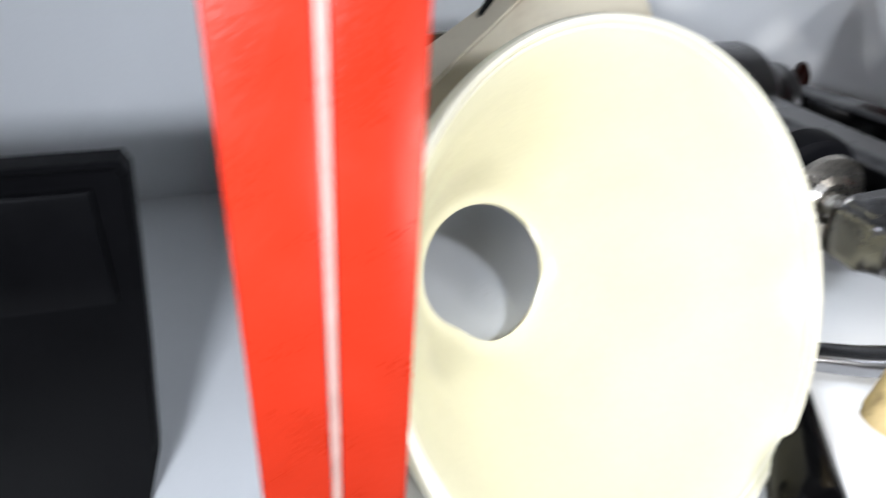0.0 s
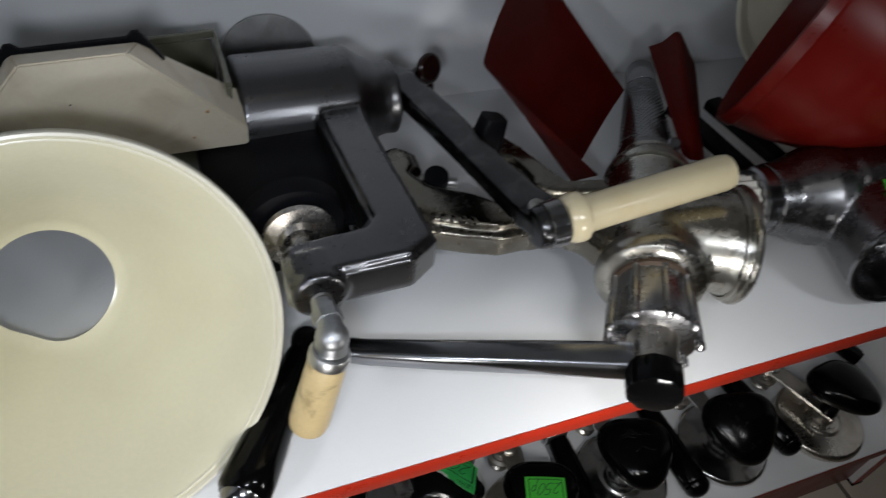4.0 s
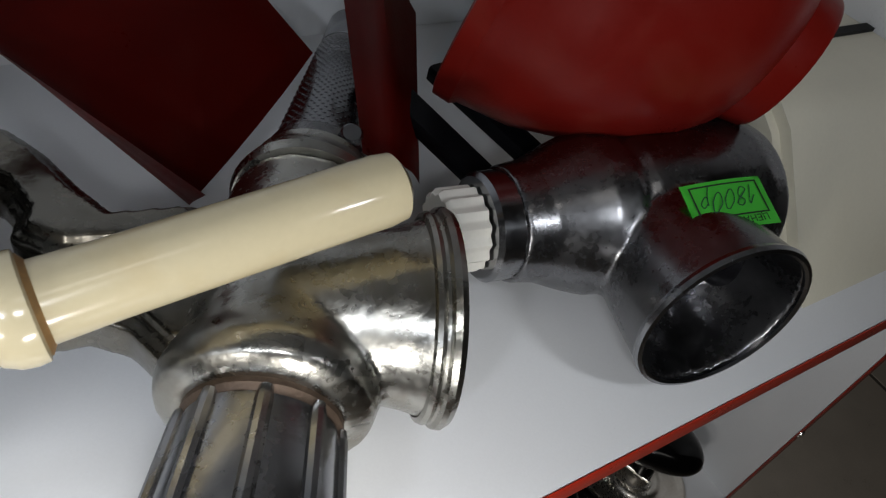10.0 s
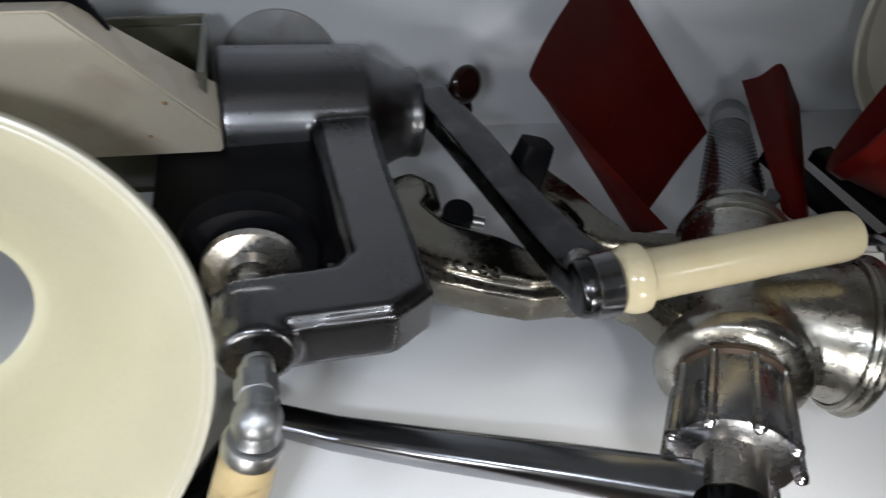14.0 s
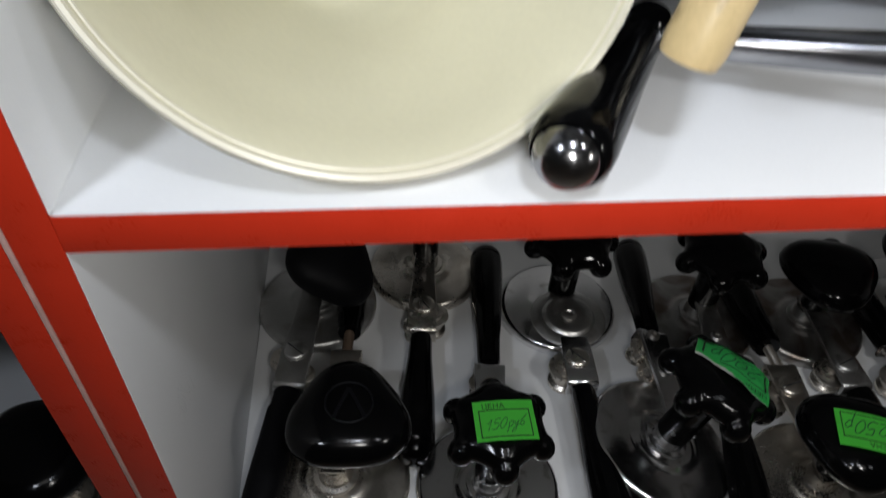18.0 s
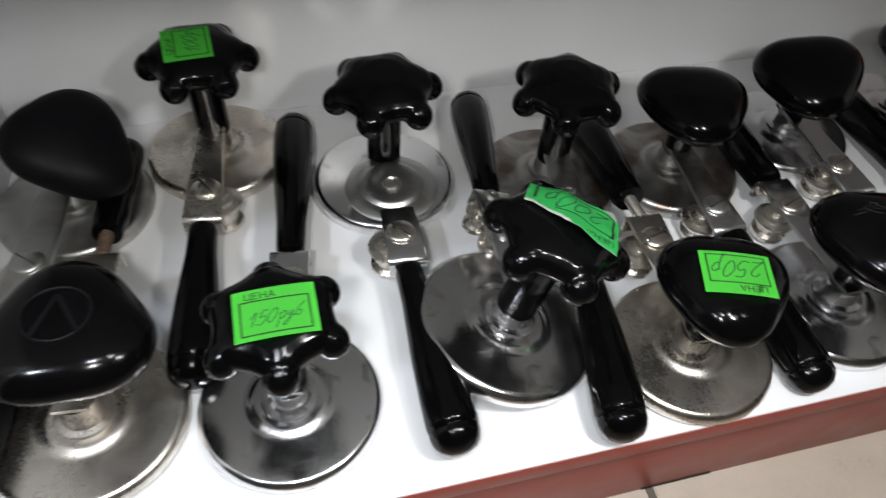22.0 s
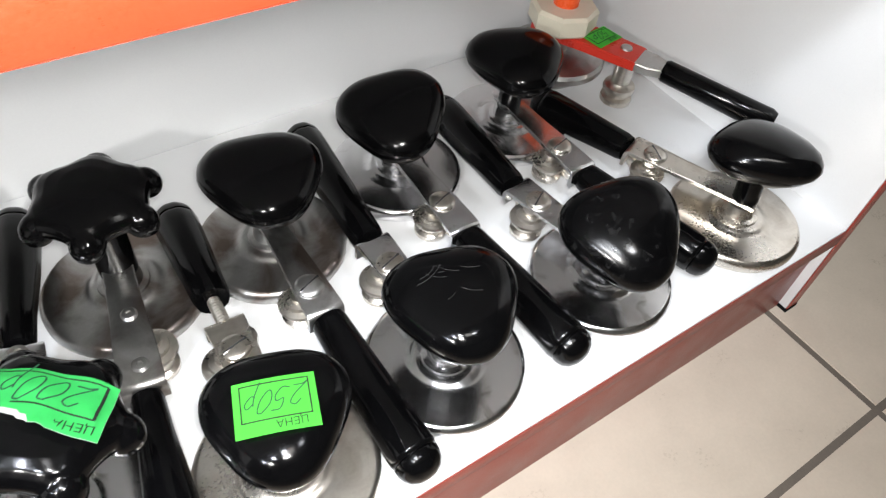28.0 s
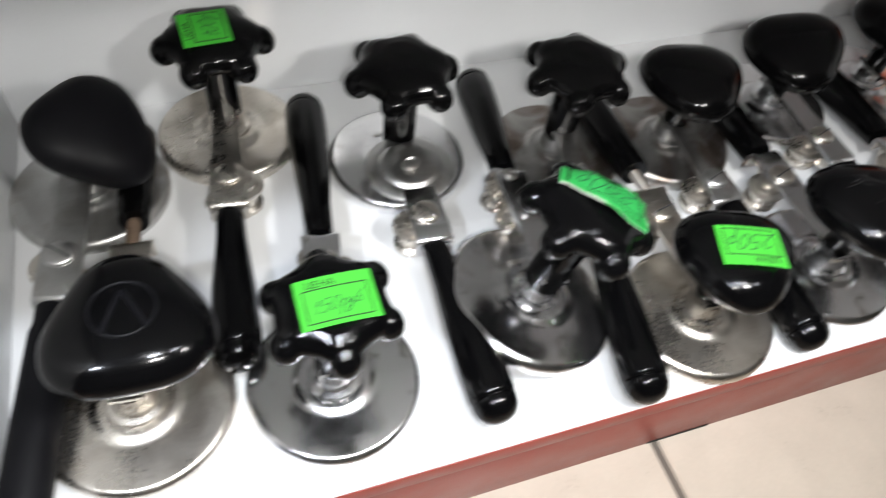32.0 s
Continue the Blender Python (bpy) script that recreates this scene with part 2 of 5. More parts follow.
# ---- mesh helpers ----
def obj(name, bm, mat, smooth=35):
    me = bpy.data.meshes.new(name)
    bmesh.ops.recalc_face_normals(bm, faces=bm.faces)
    bm.to_mesh(me)
    bm.free()
    me.materials.append(mat)
    if smooth:
        me.shade_smooth()
        me.set_sharp_from_angle(angle=radians(smooth))
    return new(name, me)


def part(name, bm, mat, parent, label="", smooth=35):
    ob = obj(name, bm, mat, smooth)
    ob.parent = parent
    if label:
        tagged(ob, label)
    return ob


def thing(name, place, label, category, group="", kind=""):
    ob = new(name)
    ob.empty_display_size = 0.02
    ob.matrix_world = place if isinstance(place, Matrix) else Matrix.Translation(place)
    return tagged(ob, label, category, group, kind)


def add_box(bm, lo, hi, bevel=0.0, m=None):
    lo, hi = Vector(lo), Vector(hi)
    made = bmesh.ops.create_cube(bm, size=1)["verts"]
    for v in made:
        v.co = Vector([(lo[i] + hi[i]) / 2 + v.co[i] * (hi[i] - lo[i]) for i in range(3)])
    if bevel:
        edges = list({e for v in made for e in v.link_edges})
        made = bmesh.ops.bevel(bm, geom=edges, offset=bevel, segments=2, affect="EDGES", profile=0.5)["verts"]
    if m:
        bmesh.ops.transform(bm, matrix=m, verts=made)
    return bm


def boxm(lo, hi, bevel=0.0, m=None):
    return add_box(bmesh.new(), lo, hi, bevel, m)


def add_lathe(bm, profile, seg=32, m=None, wave=None):
    """Turn a profile of (radius, height) about z. wave(angle) scales the radius."""
    rings = []
    for r, z in profile:
        if r < 1e-6:
            rings.append([bm.verts.new((0, 0, z))])
        else:
            ring = []
            for k in range(seg):
                a = 2 * math.pi * k / seg
                q = r * (wave(a, r, z) if wave else 1)
                ring.append(bm.verts.new((q * math.cos(a), q * math.sin(a), z)))
            rings.append(ring)
    for a, b in zip(rings, rings[1:]):
        for k in range(seg):
            k2 = (k + 1) % seg
            if len(a) == 1 and len(b) == 1:
                continue
            if len(a) == 1:
                bm.faces.new((a[0], b[k], b[k2]))
            elif len(b) == 1:
                bm.faces.new((a[k], b[0], a[k2]))
            else:
                bm.faces.new((a[k], b[k], b[k2], a[k2]))
    for ring in (rings[0], rings[-1]):
        if len(ring) > 1 and profile[0] != profile[-1]:
            bm.faces.new(ring)
    if m:
        bmesh.ops.transform(bm, matrix=m, verts=[v for r in rings for v in r])
    return bm


def lathe(profile, seg=32, m=None, wave=None):
    return add_lathe(bmesh.new(), profile, seg, m, wave)


def along(a, b):
    """A matrix whose z axis runs from a towards b, with its origin at a."""
    a, b = Vector(a), Vector(b)
    return Matrix.Translation(a) @ (b - a).to_track_quat("Z", "Y").to_matrix().to_4x4()


def add_tube(bm, points, radii, seg=14, squash=1.0, up=(0, 0, 1), square=0.0):
    """Sweep an oval along points; square > 0 pulls it towards a rounded rectangle."""
    pts = [Vector(p) for p in points]
    if not isinstance(radii, (list, tuple)):
        radii = [radii] * len(pts)
    rings = []
    for i, p in enumerate(pts):
        d = (pts[min(i + 1, len(pts) - 1)] - pts[max(i - 1, 0)]).normalized()
        side = d.cross(Vector(up))
        side = side.normalized() if side.length > 1e-4 else Vector((1, 0, 0))
        over = side.cross(d).normalized()
        ring = []
        for k in range(seg):
            a = 2 * math.pi * (k + 0.5) / seg
            c, s = math.cos(a), math.sin(a)
            if square:
                e = 2.0 / (2 + 6 * square)
                c, s = math.copysign(abs(c) ** e, c), math.copysign(abs(s) ** e, s)
            ring.append(bm.verts.new(p + side * c * radii[i] + over * s * radii[i] * squash))
        rings.append(ring)
    for a, b in zip(rings, rings[1:]):
        for k in range(seg):
            bm.faces.new((a[k], a[(k + 1) % seg], b[(k + 1) % seg], b[k]))
    bm.faces.new(rings[0])
    bm.faces.new(rings[-1])
    return bm


def tube(*args, **kw):
    return add_tube(bmesh.new(), *args, **kw)


def bend(points, n=6):
    """A smooth curve through points."""
    p = [Vector(q) for q in points]
    p = [2 * p[0] - p[1]] + p + [2 * p[-1] - p[-2]]
    out = []
    for i in range(1, len(p) - 2):
        for k in range(n):
            t = k / n
            out.append(0.5 * (2 * p[i] + (p[i + 1] - p[i - 1]) * t + (2 * p[i - 1] - 5 * p[i] + 4 * p[i + 1] - p[i + 2]) * t * t
                              + (3 * p[i] - p[i - 1] - 3 * p[i + 1] + p[i + 2]) * t ** 3))
    return out + [p[-2]]


def mixr(values, n=6):
    return [values[i] + (values[i + 1] - values[i]) * k / n for i in range(len(values) - 1) for k in range(n)] + [values[-1]]


def add_plate(bm, outline, thick, bevel=0.0, m=None):
    """A flat plate of this outline in x, y, from z = 0 up to thick."""
    low = [bm.verts.new((x, y, 0)) for x, y in outline]
    bottom = bm.faces.new(low)
    made = bmesh.ops.extrude_face_region(bm, geom=[bottom])["geom"]
    top = [v for v in made if isinstance(v, bmesh.types.BMVert)]
    for v in top:
        v.co.z = thick
    verts = low + top
    if bevel:
        edges = [e for e in {e for v in top for e in v.link_edges} if e.verts[0] in top and e.verts[1] in top]
        verts = list(set(verts) | set(bmesh.ops.bevel(bm, geom=edges, offset=bevel, segments=2, affect="EDGES")["verts"]))
        verts = [v for v in verts if v.is_valid]
    if m:
        bmesh.ops.transform(bm, matrix=m, verts=verts)
    return bm


def plate(outline, thick, bevel=0.0, m=None):
    return add_plate(bmesh.new(), outline, thick, bevel, m)


def rounded(w, h, r, n=4):
    out = []
    for cx, cy, a0 in ((w / 2 - r, h / 2 - r, 0), (-w / 2 + r, h / 2 - r, 90), (-w / 2 + r, -h / 2 + r, 180), (w / 2 - r, -h / 2 + r, 270)):
        for k in range(n + 1):
            a = radians(a0 + 90 * k / n)
            out.append((cx + r * math.cos(a), cy + r * math.sin(a)))
    return out


def words(name, text, size, m, mat, parent, shear=0.0):
    data = bpy.data.curves.new(name, "FONT")
    data.body, data.size, data.align_x, data.align_y, data.shear = text, size, "CENTER", "CENTER", shear
    tmp = bpy.data.objects.new(name, data)
    me = bpy.data.meshes.new_from_object(tmp)
    bpy.data.objects.remove(tmp)
    me.transform(m)
    me.materials.append(mat)
    ob = new(name, me)
    ob.parent = parent
    return ob


# ---- the shelving ----
W, D, ZU, B = 0.895, 0.342, 0.334, 0.016
FLOOR, TOP = -0.112, 0.86


def board(name, lo, hi, label="", mat=None):
    return tagged(obj(name, boxm(lo, hi, 0.0006), mat or WHITE), label, "shelving", kind="structure")


def unit(x0, x1, zu, tag):
    """One shelving unit between its inner faces x0 and x1."""
    for nm, a, b in (("left", x0 - B, x0), ("right", x1, x1 + B)):
        board(f"side_panel_{tag}_{nm}", (a, 0.0012, FLOOR), (b, D, TOP), "white melamine side panel of the shelving")
        board(f"edge_band_{tag}_{nm}", (a, 0, FLOOR), (b, 0.0008, TOP), "red edge band on the side panel", RED_EDGE)
    for nm, z in (("bottom", 0.0), ("middle", zu), ("top", TOP)):
        board(f"shelf_{tag}_{nm}", (x0, 0.0012, z - B), (x1, D, z), "white melamine shelf board")
        board(f"edge_band_{tag}_{nm}", (x0, 0, z - B), (x1, 0.0008, z), "red edge band on the shelf board", PLINTH if nm == "bottom" else RED_EDGE)
    board(f"back_panel_{tag}", (x0 - B, D + 0.0005, FLOOR), (x1 + B, D + 0.004, TOP), "glossy white hardboard back panel", BACK)
    board(f"plinth_{tag}", (x0, 0.009, FLOOR), (x1, 0.025, -B - 0.0005), "dull red plinth board under the bottom shelf", PLINTH)


unit(0, W, ZU, "main")
unit(-B * 2 - 0.0025 - W, -B * 2 - 0.0025, 0.327, "next")
board("panel_seam", (-B - 0.0024, -0.0003, FLOOR), (-B - 0.0001, D, TOP), "pale gap between two side panels", SEAM)

# the tiled floor, and an unseen closed room added for the metal to reflect
tagged(obj("ground", boxm((-3, -3.2, FLOOR - 0.05), (4, 0.6, FLOOR - 0.0012)), GROUT), "grey grout bed of the tiled floor", "floor", kind="structure")
TS, TX, TY = 0.465, 0.881, -0.109
tile_floor = tagged(thing("floor", (0, 0, FLOOR), "beige ceramic floor tiles with grey joints", "floor"), kind="structure")
tile_mesh = None
for i in range(-8, 6):
    for j in range(-6, 1):
        x, y = TX + i * TS, TY + j * TS
        if tile_mesh is None:
            bm = plate([(0.0032, 0.0032), (TS - 0.0032, 0.0032), (TS - 0.0032, TS - 0.0032), (0.0032, TS - 0.0032)], 0.006, 0.001)
            t0 = part("tile", bm, TILE, tile_floor, smooth=0)
            tile_mesh = t0.data
        else:
            t0 = new("tile", tile_mesh)
            t0.parent = tile_floor
        t0.location = (x, y, -0.006)
for nm, lo, hi in (("unseen_wall_north", (-3, 0.6, FLOOR), (4, 0.7, 2.7)), ("unseen_wall_south", (-3, -3.2, FLOOR), (4, -3.1, 2.7)),
                   ("unseen_wall_west", (-3.1, -3.2, FLOOR), (-3, 0.7, 2.7)), ("unseen_wall_east", (4, -3.2, FLOOR), (4.1, 0.7, 2.7)), ("unseen_ceiling", (-3.1, -3.2, 2.7), (4.1, 0.7, 2.8))):
    tagged(obj(nm, boxm(lo, hi), WALL), "unseen pale room surface added for reflections", "wall", kind="structure")

# ---- jar seamers on the bottom shelf ----
def cast(ob, voxel=0.0016, rounds=6):
    """Melt the joined forms of a casting into one skin."""
    r = ob.modifiers.new("melt", "REMESH")
    r.mode, r.voxel_size, r.use_smooth_shade = "VOXEL", voxel, True
    s = ob.modifiers.new("soften", "SMOOTH")
    s.iterations, s.factor = rounds, 0.5
    return ob


def star_knob(bm_m, grow=1.0):
    """A domed knob with six ball lobes round its edge and a thick neck; lever level is the origin."""
    def wave(a, r, z):
        return 1 + 0.060 * math.cos(6 * a) * max(0.0, min(1, (r - 0.015) / 0.010))
    bm = lathe([(0, -0.021), (0.0100, -0.021), (0.0110, -0.019), (0.0110, 0.012), (0.0116, 0.022), (0.0138, 0.0275), (0.0190, 0.0300), (0.0250, 0.0318), (0.0288, 0.0345), (0.0306, 0.0378), (0.0304, 0.0412),
                (0.0290, 0.0442), (0.0260, 0.0472), (0.0210, 0.0500), (0.0130, 0.0522), (0, 0.0532)], 72, None, wave)
    for k in range(6):
        a = math.pi * k / 3
        lobe = [(0.0, -0.0100)] + [(0.0090 * math.sin(math.pi * q / 9), -0.0100 * math.cos(math.pi * q / 9)) for q in range(1, 9)] + [(0.0, 0.0100)]
        add_lathe(bm, lobe, 16, Matrix.Translation((0.0290 * math.cos(a), 0.0290 * math.sin(a), 0.0358)) @ Matrix.Rotation(a, 4, "Z") @ Matrix.Rotation(radians(-28), 4, "Y"))
    bmesh.ops.transform(bm, matrix=bm_m @ Matrix.Diagonal((grow, grow, 0.5 + grow / 2, 1)), verts=bm.verts)
    return bm


def tri_knob(bm_m, size=0.034):
    """A rounded three-cornered palm knob with its neck."""
    def wave(a, r, z):
        return 1 + 0.095 * math.cos(3 * a) * max(0.0, min(1, (r - 0.011) / 0.012))
    s = size / 0.034
    bm = lathe([(0, -0.010), (0.0090, -0.010), (0.0098, -0.008), (0.0098, 0.004), (0.0108, 0.0095), (0.017 * s, 0.0125), (0.025 * s, 0.019), (0.0298 * s, 0.0255), (0.0312 * s, 0.0305), (0.0304 * s, 0.0352),
                (0.0278 * s, 0.0402), (0.0232 * s, 0.0440), (0.0165 * s, 0.0467), (0.0085 * s, 0.0482), (0, 0.0487)], 60, None, wave)
    bmesh.ops.transform(bm, matrix=bm_m, verts=bm.verts)
    return bm


GLYPHS = {"1": [[(0.1, 0.6), (0.4, 1.0), (0.3, 0.0)]], "2": [[(0.1, 0.8), (0.3, 1.0), (0.55, 0.85), (0.45, 0.5), (0.0, 0.0), (0.2, 0.08), (0.6, 0.05)]],
          "5": [[(0.65, 1.0), (0.25, 1.0), (0.2, 0.55), (0.5, 0.6), (0.6, 0.3), (0.35, 0.0), (0.0, 0.1)]], "0": [[(0.35, 1.0), (0.05, 0.6), (0.1, 0.1), (0.3, 0.0), (0.55, 0.4), (0.55, 0.9), (0.35, 1.0)]],
          "8": [[(0.55, 0.9), (0.3, 1.0), (0.15, 0.75), (0.5, 0.4), (0.35, 0.0), (0.05, 0.2), (0.45, 0.6), (0.6, 0.85)]], "р": [[(0.1, 0.55), (0.15, 0.1), (0.05, -0.55)], [(0.1, 0.4), (0.35, 0.6), (0.5, 0.35), (0.3, 0.05), (0.1, 0.15)]],
          "у": [[(0.05, 0.55), (0.15, 0.15), (0.4, 0.5)], [(0.4, 0.55), (0.25, -0.3), (-0.05, -0.5), (0.1, -0.15), (0.6, 0.2)]], "б": [[(0.5, 1.05), (0.15, 0.6), (0.1, 0.1), (0.35, 0.05), (0.4, 0.35), (0.15, 0.45)]]}


def handwriting(text, height, place, ink, parent, width=0.030):
    """Pen strokes of slanted figures, laid on a surface by place(x, y), centred on it."""
    strokes, x = [], 0.0
    for ch in text:
        for line in GLYPHS[ch]:
            strokes.append([(x + px + 0.32 * py, py) for px, py in line])
        x += 0.72 if ch in "0258" else 0.55
    mid = x / 2 + 0.1
    bm = bmesh.new()
    for line in strokes:
        path = bend([(px, py, 0) for px, py in line], 5)
        sides = []
        for i, p in enumerate(path):
            d = (path[min(i + 1, len(path) - 1)] - path[max(i - 1, 0)]).normalized()
            o = Vector((-d.y, d.x, 0)) * width
            sides.append([bm.verts.new(place((q.x - mid) * height, (q.y - 0.5) * height)) for q in (p - o, p + o)])
        for a, b in zip(sides, sides[1:]):
            bm.faces.new((a[0], b[0], b[1], a[1]))
    return part("handwritten_price", bm, ink, parent, "slanted pen figures", 0)


def label_tag(parent, m, w=0.034, h=0.024, price="", flip=False, mat=None, legible=True, curl=0.0):
    """A green price label, lying on the plane of m."""
    bm = bmesh.new()
    nx = 10
    grid = [[bm.verts.new((w * (i / nx - 0.5), h * (j - 0.5), -curl * (2 * i / nx - 1) ** 2)) for j in (0, 1)] for i in range(nx + 1)]
    for a, b in zip(grid, grid[1:]):
        bm.faces.new((a[0], b[0], b[1], a[1]))
    bmesh.ops.solidify(bm, geom=bm.faces[:], thickness=0.0002)
    bmesh.ops.transform(bm, matrix=m, verts=bm.verts)
    tag = part("price_label", bm, mat or GREEN, parent, "green paper price label", 60)
    turn = m @ Matrix.Translation((0, 0, 0.0004)) @ (Matrix.Rotation(math.pi, 4, "Z") if flip else Matrix.Identity(4))
    fr = bmesh.new()
    x0, x1, y0, y1, k = -w * 0.42, w * 0.42, -h * 0.42, h * 0.26, 0.0007
    for lo, hi in (((x0, y0), (x1, y0 + k)), ((x0, y1 - k), (x1, y1)), ((x0, y0), (x0 + k, y1)), ((x1 - k, y0), (x1, y1))):
        n = 8
        for q in range(n):
            xa, xb = lo[0] + (hi[0] - lo[0]) * q / n, lo[0] + (hi[0] - lo[0]) * (q + 1) / n
            za, zb = [-curl * (2 * (xx / w)) ** 2 for xx in (xa, xb)]
            fr.faces.new([fr.verts.new(c) for c in ((xa, lo[1], za), (xb, lo[1], zb), (xb, hi[1], zb), (xa, hi[1], za))])
    bmesh.ops.transform(fr, matrix=turn, verts=fr.verts)
    part("printed_frame", fr, INK, tag, "", 0)
    words("printed_heading", "ЦЕНА", h * 0.19, turn @ Matrix.Translation((x0 + h * 0.34, h * 0.345, -curl * 0.25)), INK, tag)
    if price:
        handwriting(price, min(h * 0.42, w * 0.72 / (0.66 * len(price))), lambda x, y: turn @ Vector((x, y - h * 0.08 + 0.12 * x, 0.0001 - curl * (2 * x / w) ** 2)), PEN, tag)
    return tag


def torn_label(parent, m, w=0.054, h=0.031):
    """A crumpled green label whose lower edge is torn to the white paper."""
    rng = random.Random(11)
    nx, ny = 24, 6
    torn = [0.34 * max(0.0, 1 - i / 13) + 0.06 * rng.random() * (i < 15) for i in range(nx + 1)]
    def place(u, v, up=0.0):
        x, y = w * (u - 0.5), h * (v - 0.5)
        z = -0.0052 * (2 * u - 1) ** 2 + 0.0007 * math.sin(14 * u + 3 * v) + 0.0006 * math.sin(9 * v + 5 * u)
        return Vector((x, y, z + up))
    for nm, cut, up, mat, lab in (("torn_backing", 0.0, 0.0, PAPER, "torn white paper edge"), ("price_label", 0.10, 0.0003, GREEN_DULL, "crumpled green paper price label")):
        bm = bmesh.new()
        grid = []
        for i in range(nx + 1):
            lo = torn[i] + cut * (torn[i] > 0.05)
            grid.append([bm.verts.new(place(i / nx, lo + (1 - lo) * j / ny, up)) for j in range(ny + 1)])
        for a, b in zip(grid, grid[1:]):
            for j in range(ny):
                bm.faces.new((a[j], b[j], b[j + 1], a[j + 1]))
        bmesh.ops.solidify(bm, geom=bm.faces[:], thickness=0.00015)
        bmesh.ops.transform(bm, matrix=m, verts=bm.verts)
        tag = part(nm, bm, mat, parent, lab, 40)
    fr = bmesh.new()
    def stroke(u0, v0, u1, v1, t=0.012):
        n = 10
        d = Vector((u1 - u0, v1 - v0))
        o = Vector((-d.y, d.x)).normalized() * t
        for q in range(n):
            a, b = q / n, (q + 1) / n
            pts = [(u0 + d.x * a - o.x, v0 + d.y * a - o.y), (u0 + d.x * b - o.x, v0 + d.y * b - o.y), (u0 + d.x * b + o.x, v0 + d.y * b + o.y), (u0 + d.x * a + o.x, v0 + d.y * a + o.y)]
            fr.faces.new([fr.verts.new(place(u, v, 0.0008)) for u, v in pts])
    for seg in ((0.08, 0.92, 0.92, 0.92), (0.08, 0.92, 0.08, 0.52), (0.92, 0.92, 0.92, 0.28), (0.30, 0.38, 0.92, 0.28)):
        stroke(*seg)
    bmesh.ops.transform(fr, matrix=m, verts=fr.verts)
    part("printed_frame", fr, INK, tag, "", 0)
    c = place(0.80, 0.14, 0.0012)
    slope = math.atan2(place(0.85, 0.14).z - place(0.75, 0.14).z, w * 0.1)
    words("printed_heading", "ЦЕНА", h * 0.2, m @ Matrix.Translation(c) @ Matrix.Rotation(-slope, 4, "Y") @ Matrix.Rotation(math.pi, 4, "Z"), INK, tag)
    handwriting("200р", h * 0.42, lambda x, y: m @ place(0.5 - x / w, 0.62 - y / h, 0.0010), PEN, tag)


